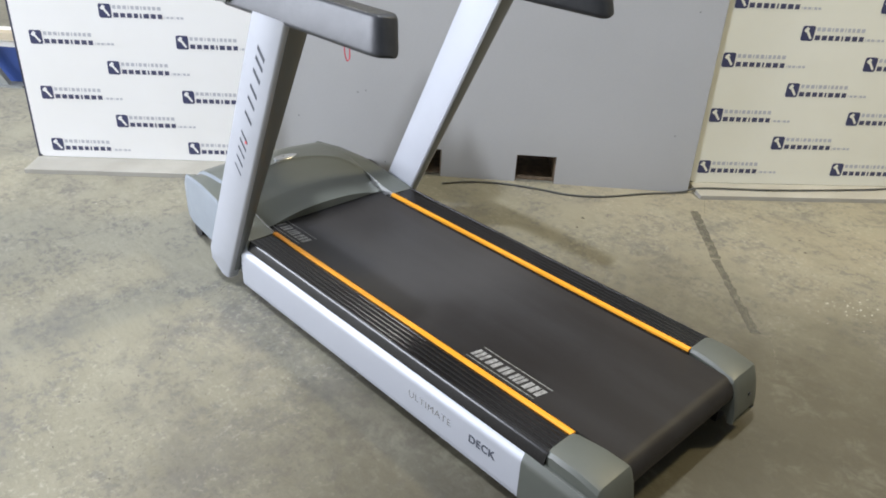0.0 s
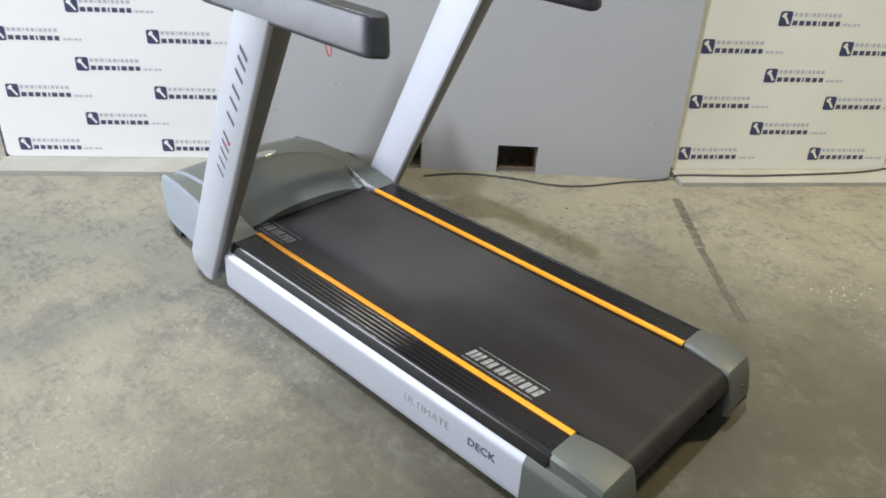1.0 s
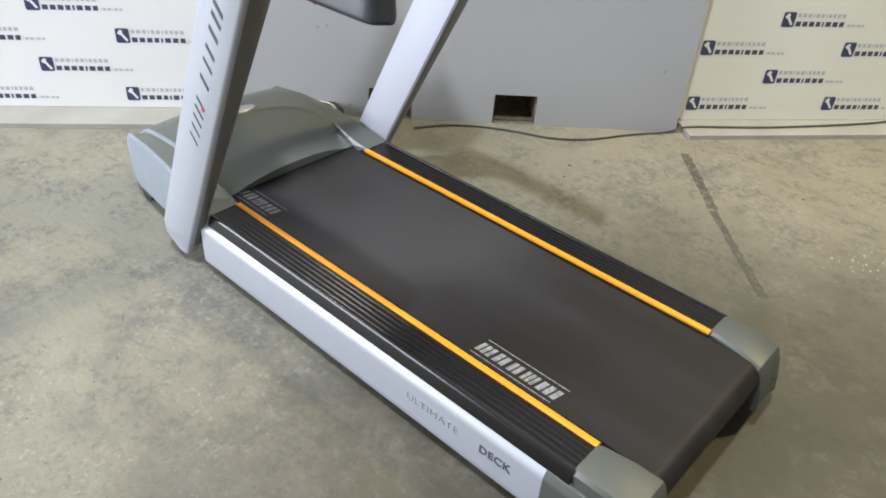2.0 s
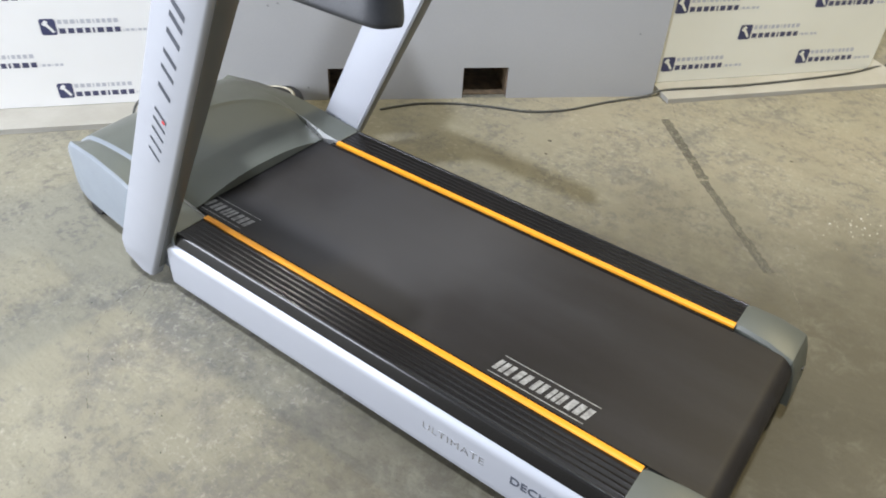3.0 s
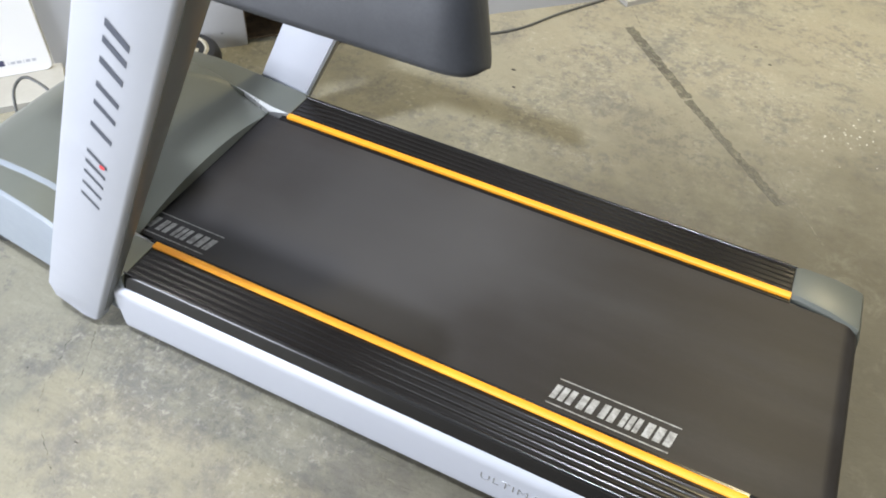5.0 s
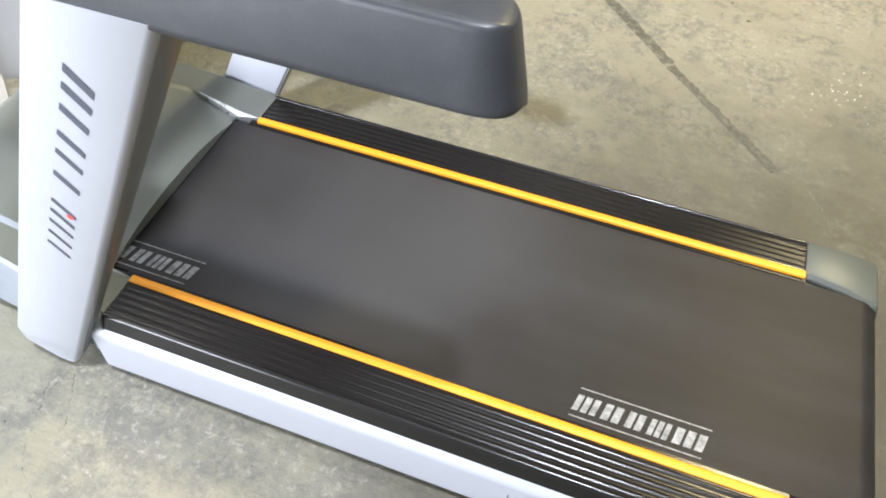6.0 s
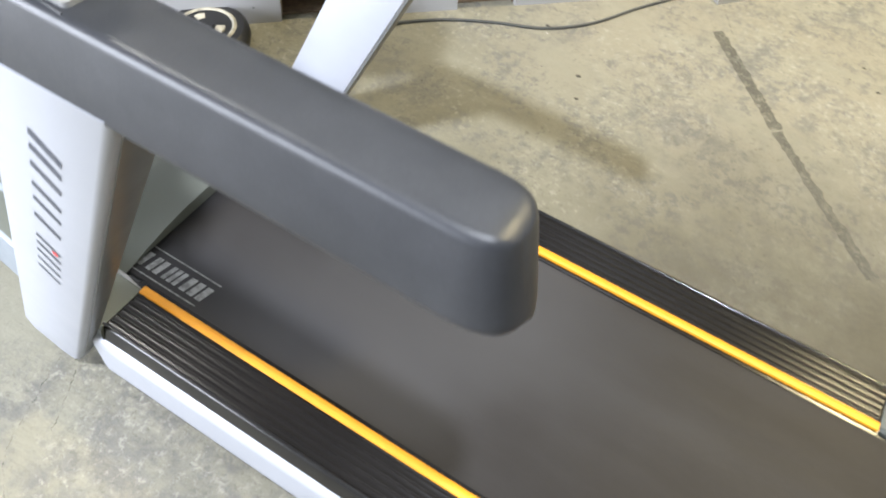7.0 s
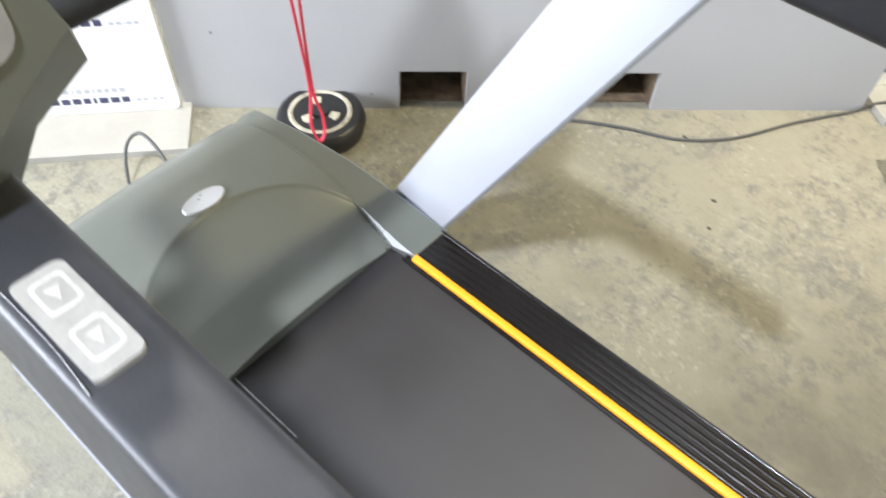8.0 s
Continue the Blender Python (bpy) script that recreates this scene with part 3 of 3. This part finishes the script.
def hood_side(flip):
    """Bevelled shoulder and upright side of the hood, running back as the cover of the foot rail."""
    bm = bmesh.new()
    rows = []
    for x in (-0.64, -0.62, -0.60, -0.56, -0.50, -0.45, -0.38, -0.30, -0.24, -0.20, -0.174, -0.12, -0.06, 0.0):
        wc, ws, zc, zs = lerp(W_CREASE, x), lerp(W_SIDE, x), soft(Z_CREASE, x), lerp(Z_SIDE, x)
        low = lerp([(-0.64, 0.075), (-0.57, 0.035), (0.0, 0.035)], x)
        step = min(1.0, max(0.0, (-0.17 - x) / 0.06))          # chamfered step that dies out at the wedge
        zk = zc - 0.0095 * step - 0.0015
        ring = [(MID - wc, zc - 0.022), (MID - wc, zc - 0.0005), (MID - wc - 0.0015 * step - 0.0005, zc - 0.0008), (MID - wc - 0.0115 * step - 0.001, zk + 0.0012), (MID - wc - 0.0130 * step - 0.0015, zk + 0.0002), (MID - wc - 0.0150 * step - 0.002, zk)]
        ring += [(MID - ws + 0.008, zs + 0.003), (MID - ws, zs - 0.004), (MID - ws - 0.003, zs - 0.02), (MID - ws - 0.002, low + 0.03), (MID - ws + 0.02, low)]
        rows.append([bm.verts.new((x, y, z)) for y, z in ring])
    for a, b in zip(rows, rows[1:]):
        for i in range(len(a) - 1):
            f = bm.faces.new((a[i], a[i + 1], b[i + 1], b[i]))
            # near chamfer takes the paler side colour, painting its lit edge
            f.material_index = 1 if (i == 2 and not flip) or i > 5 else 0
    bm.faces.new(rows[-1]).material_index = 0
    bm.faces.new(rows[0]).material_index = 1
    ob = part("hood_side", mirror(bm) if flip else bm, [M_HOOD, M_SIDE], tread, "grey side cover of the motor hood", 35)
    # thin pale wedge between hood and rail cover
    bm = bmesh.new()
    tri = [(-0.176, MID - 0.2868, 0.2650), (-0.10, MID - 0.2800, 0.2410), (-0.058, MID - 0.2755, 0.2245), (0.0, MID - 0.2872, 0.2290), (-0.06, MID - 0.2880, 0.2345)]
    a = [bm.verts.new(p) for p in tri]
    b = [bm.verts.new((p[0], p[1], p[2] - 0.022)) for p in tri]
    bm.faces.new(a)
    for i in range(5):
        bm.faces.new((a[i], a[(i + 1) % 5], b[(i + 1) % 5], b[i]))
    part("wedge_trim", mirror(bm) if flip else bm, M_TRIM, hood, "pale silver wedge trim", 30)
    # front transport wheel
    y = -0.03
    bm = tube([(-0.55, y - 0.012, 0.03), (-0.55, y + 0.012, 0.03)], 0.030, 20)
    bm = bevel(bm, 0.004, 2, 60)
    part("transport_wheel", mirror(bm) if flip else bm, M_BLACK, tread, "small black transport wheel")
    bm = box(-0.60, -0.50, y + 0.014, y + 0.03, 0.03, 0.12, 0.004)
    part("wheel_bracket", mirror(bm) if flip else bm, M_BLACK, tread)


hood_side(False)
hood_side(True)
bm = loft([[(-0.632, y, z) for y, z in ((0.02, 0.08), (0.55, 0.08), (0.55, 0.215), (0.02, 0.215))], [(-0.645, y, z) for y, z in ((0.03, 0.09), (0.54, 0.09), (0.54, 0.21), (0.03, 0.21))]])
part("front_panel", bm, M_SIDE, tread, "grey front cover")
part("motor_pan", box(-0.62, 0.2, 0.0, 0.57, 0.05, 0.12), M_BLACK, tread, "black belly pan under the deck", 0)


# oval badge lying on the crown
rings = []
for k, (s, lift) in enumerate(((1.0, -0.002), (1.0, 0.004), (0.93, 0.0065), (0.86, 0.0055))):
    rings.append([(-0.403 + 0.030 * s * math.cos(a), 0.312 + 0.055 * s * math.sin(a), hood_z(-0.403 + 0.030 * s * math.cos(a), 0.312 + 0.055 * s * math.sin(a)) + lift)
                  for a in [2 * math.pi * i / 32 for i in range(32)]])
badge = part("oval_badge", loft(rings), M_TRIM, hood, "bright silver oval badge")


# ------------------------------------------------ uprights
def upright_front(z, flip=False):
    return -0.168 + (0.490 if flip else 0.512) * (z - 0.24)


def upright_rear(z, flip=False):
    return -0.010 + (0.498 if flip else 0.518) * (z - 0.216)


def upright(flip):
    """Raked silver post, splayed outwards, with a rounded foot."""
    rings = []
    zs = [0.036, 0.05, 0.075, 0.12, 0.3, 0.6, 0.9, 1.105]
    for z in zs:
        f, b = upright_front(z, flip), upright_rear(z, flip)
        if z < 0.08:
            f += (0.085 - z) * 2.3                            # rounded toe
        out, thick = -0.150 - 0.041 * z, 0.040 + 0.040 * z
        o, i = out, out + thick
        rings.append([(x, y, z) for x, y in ((f + 0.010, o), (b - 0.012, o), (b - 0.004, o + 0.004), (b, o + 0.013), (b, i - 0.006), (b - 0.006, i), (f + 0.010, i), (f + 0.002, i - 0.005), (f, i - 0.014), (f, o + 0.012), (f + 0.003, o + 0.003))])
    bm = loft(rings)
    if flip:
        mirror(bm)
    ob = part("upright", bm, M_SILVER, tread, "raked silver painted upright post", 40)
    rings = []
    for z in (0.075, 0.12, 0.3, 0.6, 0.9, 1.10):
        x, o, i = upright_rear(z, flip), -0.150 - 0.041 * z + 0.016, -0.150 - 0.041 * z + 0.040 + 0.040 * z - 0.003
        rings.append([(x - 0.004, o, z), (x + 0.0018, o, z), (x + 0.0028, o + 0.002, z), (x + 0.0028, i - 0.002, z), (x + 0.0018, i, z), (x - 0.004, i, z)])
    bm = loft(rings)
    part("rear_trim", mirror(bm) if flip else bm, M_TRIMGREY, ob, "glossy dark grey trim strip", 30)
    if flip:
        return
    # slanted bars printed up the outer face
    bm = bmesh.new()

    def face_at(z, q):
        """A place on the outer face: height and share of the width from the front edge."""
        return (upright_front(z) + q * (upright_rear(z) - upright_front(z)), -0.150 - 0.041 * z - 0.0008, z)

    for z, thick in ((0.556, 0.008), (0.592, 0.008), (0.628, 0.008), (0.660, 0.009), (0.690, 0.009), (0.765, 0.012), (0.820, 0.011), (0.862, 0.012), (0.916, 0.013), (0.958, 0.013), (0.990, 0.014)):
        bm = bmesh.new()
        lo, hi = z - 0.020, z + 0.018
        bm.faces.new([bm.verts.new(p) for p in (face_at(lo - thick / 2, 0.66), face_at(lo + thick / 2, 0.66), face_at(hi + thick / 2, 0.38), face_at(hi - thick / 2, 0.38))])
        part("printed_bar", bm, M_DARKINK, ob, "dark slanted bar printed on the post", 0)
    bm = bmesh.new()
    c = Vector(face_at(0.672, 0.60))
    bm.faces.new([bm.verts.new((c.x + 0.006 * math.cos(a), c.y - 0.0004, c.z + 0.006 * math.sin(a))) for a in [2 * math.pi * i / 12 for i in range(12)]])
    part("printed_dot", bm, M_REDINK, ob, "small red printed dot", 0)


upright(False)
upright(True)


# ------------------------------------------------ handrails, console
H_TOP, H_END = 1.189, 0.823
H_SECTION = ((-0.102, 1.186, 0.016), (-0.180, 1.190, 0.008), (-0.196, 1.094, 0.010), (-0.118, 1.082, 0.020))      # corner and its radius


def soft_section():
    """The rail's slanted section with rounded corners."""
    out = []
    pts = [Vector((a, b)) for a, b, _ in H_SECTION]
    for k, p in enumerate(pts):
        d0, d1 = (pts[k - 1] - p).normalized(), (pts[(k + 1) % 4] - p).normalized()
        r = H_SECTION[k][2] * 1.3
        a, b = p + d0 * r, p + d1 * r
        out += [(1 - t) ** 2 * a + 2 * t * (1 - t) * p + t * t * b for t in (0, 0.2, 0.4, 0.6, 0.8, 1.0)]
    return out


def handrail(flip):
    """Thick padded rail with soft edges and a blunt rounded end."""
    sec = soft_section()
    mid = sum(sec, Vector((0, 0))) / len(sec)
    rings = []
    for x in (0.12, 0.3, 0.5, 0.70, 0.755):
        rings.append([(x, p.x, p.y) for p in sec])
    for d in (0.044, 0.036, 0.029, 0.022, 0.016, 0.011, 0.007, 0.004, 0.002, 0.0008, 0.0002):      # rounded in plan, raked at the end face
        wide = (1 - max(0.0, 1 - d / 0.044) ** 2.5) ** 0.4
        tall = 1 - 0.13 * max(0.0, 1 - d / 0.020) ** 2
        ring = []
        for p in sec:
            q = p - mid
            rake = 0.020 * max(0.0, H_TOP - p.y) / 0.1 * min(1.0, 1.2 - d / 0.044)
            ring.append((H_END - d + rake, mid.x + q.x * wide, mid.y + q.y * tall))
        rings.append(ring)
    bm = loft(rings)
    if flip:
        mirror(bm)
    ob = part("handrail", bm, M_HANDLE, tread, "dark grey padded handrail with blunt end", 60)
    # switch pad let into the top
    bm = bmesh.new()
    pts = rounded(0.106, 0.040, 0.007, 4)
    loft([[(0.351 + a, -0.149 + b + 0.004 * (1 - (a / 0.053) ** 2), H_TOP - 0.05 * b + z) for a, b in pts] for z in (-0.003, 0.005)], bm=bm)
    if flip:
        mirror(bm)
    pad = part("switch_pad", bevel(bm, 0.002, 2, 60), M_PAD, ob, "worn pale switch pad")
    bm = tube(spline([(0.285, -0.1715, H_TOP - 0.0005), (0.32, -0.1705, H_TOP - 0.0005), (0.36, -0.1705, H_TOP - 0.0005), (0.405, -0.1735, H_TOP - 0.0005)], 6), 0.0016, 6)
    part("pad_seam", mirror(bm) if flip else bm, M_BLACK, ob, "black seam beside the switch pad")
    for cx in (0.325, 0.375):
        bm = bmesh.new()

        def on_pad(a, b):
            return bm.verts.new((cx + a, -0.147 + b, H_TOP + 0.0056 - 0.05 * (b + 0.002)))

        o = [on_pad(a, b) for a, b in rounded(0.034, 0.026, 0.005, 3)]
        i = [on_pad(a, b) for a, b in rounded(0.028, 0.020, 0.004, 3)]
        for k in range(len(o)):
            j = (k + 1) % len(o)
            bm.faces.new((o[k], o[j], i[j], i[k]))
        bm.faces.new([on_pad(a, b) for a, b in ((-0.007, -0.006), (0.007, 0.0), (-0.007, 0.006))])
        if flip:
            mirror(bm)
        part("button_print", bm, M_PADLINE, pad, "pale button outline", 0)


handrail(False)
handrail(True)

console = part("console", bevel(loft([[(x, y, z) for x, z in ((-0.12, 1.42), (0.10, 1.36), (0.02, 1.62), (-0.10, 1.66))] for y in (-0.10, 0.67)]), 0.02, 3), M_HOOD, tread, "grey-green console housing")
for flip in (False, True):
    low = [(-0.205, 1.105), (-0.099, 1.130), (-0.064, 1.176), (-0.003, 1.210), (-0.006, 1.245), (-0.030, 1.300), (-0.06, 1.44), (-0.205, 1.44)]
    high = [(-0.205, 1.215), (-0.132, 1.240), (-0.098, 1.270), (-0.040, 1.312), (-0.046, 1.335), (-0.060, 1.360), (-0.08, 1.44), (-0.205, 1.44)]
    bm = loft([[(0.02, y - 0.02, z) for y, z in low], [(0.15, y, z) for y, z in low], [(0.243, y, z) for y, z in high]])
    bm = bevel(bm, 0.012, 3)
    pod = part("console_cheek", mirror(bm) if flip else bm, M_HOOD, tread, "grey-green moulded console cheek")
    bm = loft([[(0.2435 + lift, y, z) for y, z in [(-0.125 + a, 1.352 + b) for a, b in rounded(0.105, 0.085, 0.022, 4)]] for lift in (-0.004, 0.002)])
    part("cheek_pad", mirror(bm) if flip else bm, M_PAD, pod, "worn pale switch film")
part("cross_bar", tube([(0.10, -0.06, 1.245), (0.10, 0.285, 1.245), (0.10, 0.63, 1.245)], 0.032, 16), M_HANDLE, tread, "black padded cross bar")

# safety cord: two strands from the console and a loop
strand = spline([(0.05, 0.272, 1.38), (0.055, 0.280, 1.15), (0.062, 0.290, 0.95), (0.064, 0.283, 0.885), (0.066, 0.292, 0.845), (0.064, 0.305, 0.852), (0.062, 0.306, 0.885), (0.062, 0.294, 0.95), (0.056, 0.296, 1.15), (0.05, 0.300, 1.38)], 6)
part("safety_cord", tube(strand, 0.0022, 6), M_RED, tread, "red safety cord hanging in a loop")


# lettering on the silver bar
def lettering(text, x0, z0, size, mat, parent, bold=0.0, spread=1.0):
    cu = bpy.data.curves.new("lettering", "FONT")
    cu.body, cu.size, cu.extrude, cu.offset, cu.space_character = text, size, 0.0006, bold, spread
    tmp = bpy.data.objects.new("lettering", cu)
    me = bpy.data.meshes.new_from_object(tmp)
    me.materials.append(mat)
    bpy.data.objects.remove(tmp)
    ob = new("lettering", me)
    ob.parent = parent
    ob.matrix_world = pose(x0, -0.1313, z0, 90, 0, 0)
    return ob


lettering("ULTIMATE", 0.915, 0.105, 0.036, M_CHROME, near_bar, -0.0004, 1.12)["label"] = "thin chrome lettering"
lettering("DECK", 1.165, 0.105, 0.036, M_DARKINK, near_bar, 0.0008, 1.08)["label"] = "bold dark lettering"


# ---------------------------------------------------------------- things round it
def cable(points, r, label):
    ob = link("power_cable", tube(spline(points, 10), r, 8), M_CABLE, 60)
    tagged(ob, label, "cable")


cable([(-0.31, 1.16, 0.006), (-0.25, 1.27, 0.006), (-0.203, 1.329, 0.006), (-0.10, 1.42, 0.006), (0.03, 1.50, 0.006), (0.18, 1.575, 0.006), (0.30, 1.70, 0.006), (0.40, 1.885, 0.006), (0.516, 2.068, 0.008),
       (0.58, 2.16, 0.028), (0.85, 2.47, 0.029), (1.16, 2.90, 0.029), (1.27, 3.12, 0.026), (1.32, 3.30, 0.006), (1.25, 3.6, 0.006)], 0.0048,
      "dark grey power cable trailing along the concrete floor")
cable([(-0.66, 0.36, 0.06), (-0.74, 0.40, 0.13), (-0.83, 0.41, 0.158), (-0.868, 0.395, 0.152), (-0.87, 0.36, 0.12), (-0.84, 0.325, 0.06), (-0.79, 0.30, 0.010), (-0.70, 0.26, 0.006), (-0.60, 0.22, 0.006)], 0.005,
      "dark power lead looping out of the treadmill front")


def cable_reel():
    """Low black reel lying on its back, with a cream ring round a dark hub."""
    root = empty("cable_reel", (-0.645, 0.858, 0.0))
    root.scale = (1.03, 1.03, 0.66)
    n = 36
    prof = [(0.110, 0.0), (0.124, 0.012), (0.130, 0.055), (0.124, 0.090), (0.112, 0.104), (0.100, 0.106)]
    rings = [[(r * math.cos(2 * math.pi * k / n), r * math.sin(2 * math.pi * k / n), z) for k in range(n)] for r, z in prof]
    part("drum", loft(rings), M_BLACK, root, "glossy black drum")
    bm = bmesh.new()
    for (r0, z0), (r1, z1) in (((0.092, 0.107), (0.084, 0.112)), ((0.084, 0.112), (0.078, 0.107))):
        for k in range(n):
            a, b = 2 * math.pi * k / n, 2 * math.pi * (k + 1) / n
            bm.faces.new([bm.verts.new((r * math.cos(t), r * math.sin(t), z)) for r, t, z in ((r0, a, z0), (r0, b, z0), (r1, b, z1), (r1, a, z1))])
    bmesh.ops.remove_doubles(bm, verts=bm.verts, dist=0.0001)
    part("ring", bm, M_CREAM, root, "cream plastic ring")
    for a0 in (20, 150, 265):
        pts = [(r * math.cos(radians(a0 + d)), r * math.sin(radians(a0 + d))) for r, d in ((0.034, -18), (0.058, -16), (0.061, 0), (0.058, 16), (0.034, 18))]
        bm = loft([[(x, y, z) for x, y in pts] for z in (0.102, 0.113)])
        part("spoke", bevel(bm, 0.003, 1), M_CREAM, root)
    part("hub", bevel(tube([(0, 0, 0.1), (0, 0, 0.122)], 0.026, 20), 0.004, 2, 60), M_BLACK, root)
    part("block", box(-0.165, -0.01, 0.02, 0.155, 0.0, 0.092, 0.010), M_BLACK, root)
    tagged(root, "black cable reel with cream ring behind the treadmill", "cable reel")


cable_reel()


def floor_line():
    """Worn dark line on the concrete, broken at its middle."""
    rng = random.Random(4)
    for (x0, y0), (x1, y1), w in (((0.672, 1.932), (0.992, 1.574), 0.042), ((0.993, 1.566), (1.378, 1.165), 0.034)):
        d = Vector((x1 - x0, y1 - y0))
        nrm = Vector((-d.y, d.x)).normalized()
        bm = bmesh.new()
        prev = None
        for k in range(41):
            c = Vector((x0, y0)) + d * (k / 40)
            a = c + nrm * (w / 2 + rng.uniform(-0.005, 0.005))
            b = c - nrm * (w / 2 + rng.uniform(-0.003, 0.003))
            cur = (bm.verts.new((a.x, a.y, 0.001)), bm.verts.new((b.x, b.y, 0.001)))
            if prev:
                bm.faces.new((prev[0], prev[1], cur[1], cur[0]))
            prev = cur
        ob = link("floor_line", bm, M_TAPE, 0)
        tagged(ob, "worn dark painted line on the concrete", "floor line", kind="structure")


floor_line()


def crumbs():
    """Scattered pale crumbs and flakes on the floor."""
    rng = random.Random(9)
    bm = bmesh.new()
    spots = [(1.56, 1.66, 0.06, 20), (1.50, 1.60, 0.10, 8), (-1.5, -0.7, 0.5, 16), (0.3, 1.7, 0.3, 2)]
    for cx, cy, spread, count in spots:
        for _ in range(count):
            x, y, s = rng.gauss(cx, spread), rng.gauss(cy, spread), rng.uniform(0.002, 0.0055)
            if -0.65 < x < 1.65 and -0.2 < y < 0.75:
                continue
            h = rng.uniform(0.3, 0.8) * s
            a0 = rng.uniform(0, 6)
            base = [bm.verts.new((x + s * rng.uniform(0.6, 1.2) * math.cos(a0 + k * 1.26), y + s * rng.uniform(0.6, 1.2) * math.sin(a0 + k * 1.26), 0.0)) for k in range(5)]
            tip = bm.verts.new((x, y, h))
            for k in range(5):
                bm.faces.new((base[k], base[(k + 1) % 5], tip))
    ob = link("floor_crumbs", bm, M_CHIP, 0)
    tagged(ob, "pale crumbs and flakes scattered on concrete", "debris", kind="stuff")


crumbs()


def grit():
    """Dark grit and scraps of leaf on the floor."""
    rng = random.Random(21)
    bm = bmesh.new()
    spots = [(0.18, 1.60, 0.012), (0.38, 1.43, 0.010), (0.42, 1.33, 0.008), (1.22, 1.95, 0.012), (1.15, 2.05, 0.008), (-0.05, 1.70, 0.012)]
    spots += [(rng.uniform(-1.2, 2.0), rng.choice((rng.uniform(-1.2, -0.3), rng.uniform(0.9, 2.2))), rng.uniform(0.002, 0.005)) for _ in range(70)]
    for x, y, s in spots:
        a0 = rng.uniform(0, 6)
        pts = [(x + s * rng.uniform(0.5, 1.3) * math.cos(a0 + k * 1.05), y + 0.6 * s * rng.uniform(0.5, 1.3) * math.sin(a0 + k * 1.05)) for k in range(6)]
        low = [bm.verts.new((p[0], p[1], 0.0)) for p in pts]
        tip = bm.verts.new((x, y, 0.35 * s))
        for k in range(6):
            bm.faces.new((low[k], low[(k + 1) % 6], tip))
    tagged(link("floor_grit", bm, M_DARKBIT, 0), "dark grit and leaf scraps on the concrete", "debris", kind="stuff")


def scratches():
    """Pale drag marks on the concrete."""
    rng = random.Random(33)
    bm = bmesh.new()
    marks = [((0.72, 1.95), (0.62, 2.12), 0.005), ((1.35, 1.30), (1.52, 1.05), 0.003)]
    for (x0, y0), (x1, y1), w in marks:
        d = Vector((x1 - x0, y1 - y0))
        nrm = Vector((-d.y, d.x)).normalized()
        prev = None
        for k in range(25):
            p = Vector((x0, y0)) + d * (k / 24) + nrm * rng.uniform(-0.002, 0.002)
            h = w * 0.5 * rng.uniform(0.3, 1.0)
            cur = (bm.verts.new((p.x + nrm.x * h, p.y + nrm.y * h, 0.0008)), bm.verts.new((p.x - nrm.x * h, p.y - nrm.y * h, 0.0008)))
            if prev:
                bm.faces.new((prev[0], prev[1], cur[1], cur[0]))
            prev = cur
    tagged(link("floor_scratches", bm, M_SCRATCH, 0), "pale drag marks scraped into the concrete", "scratches", kind="stuff")


def cracks():
    """Hairline cracks running out from under the post foot."""
    rng = random.Random(5)
    for pts in ([(-0.17, -0.16), (-0.13, -0.27), (-0.085, -0.377), (0.03, -0.47), (0.16, -0.56)], [(-0.115, -0.165), (-0.07, -0.24), (-0.05, -0.29)]):
        bm = bmesh.new()
        prev = None
        path = spline([(x, y, 0.0) for x, y in pts], 14)
        for k, p in enumerate(path):
            d = (path[min(k + 1, len(path) - 1)] - path[max(k - 1, 0)]).normalized()
            side = Vector((-d.y, d.x, 0)) * rng.uniform(0.0004, 0.0017)
            q = p + Vector((rng.uniform(-0.003, 0.003), rng.uniform(-0.003, 0.003), 0.0008))
            cur = (bm.verts.new(q + side), bm.verts.new(q - side))
            if prev:
                bm.faces.new((prev[0], prev[1], cur[1], cur[0]))
            prev = cur
        tagged(link("floor_crack", bm, M_CRACK, 0), "dark hairline crack in the concrete", "crack", kind="structure")


grit()
scratches()
cracks()


def blue_bin():
    root = empty("storage_bin", (-3.36, 0.06, 0.0))
    root.rotation_euler = (0, 0, A0)
    rings = [[(x * s, y * s, z) for x, y in rounded(0.62, 0.32, 0.04, 3)] for s, z in ((0.9, 0.0), (1.0, 0.225), (1.04, 0.225), (1.04, 0.24))]
    part("tub", loft(rings), M_BLUE, root)
    part("lid", loft([[(x, y, z) for x, y in rounded(0.66, 0.36, 0.05, 3)] for z in (0.241, 0.275)]), M_BOARD, root, "white lid")
    tagged(root, "blue plastic storage bin with white lid", "storage bin")


def steel_stand():
    root = empty("steel_stand", (-3.13, -0.02, 0.0))
    root.rotation_euler = (0, 0, A0)
    bm = loft([[(x + dx, y, z) for x, y in ((-0.025, -0.02), (0.025, -0.02), (0.025, 0.02), (-0.025, 0.02))] for dx, z in ((0.0, 0.01), (-0.17, 0.30))])
    part("leg", bevel(bm, 0.004, 2), M_STEEL, root)
    part("foot_plate", box(-0.14, 0.12, -0.04, 0.06, 0.0, 0.012, 0.003), M_STEEL, root)
    part("shelf_rail", box(-0.9, 0.16, -0.03, 0.05, 0.30, 0.345, 0.006), M_WOOD, root, "pale timber rail")
    tagged(root, "grey steel stand carrying a pale timber rail", "stand")


blue_bin()
steel_stand()
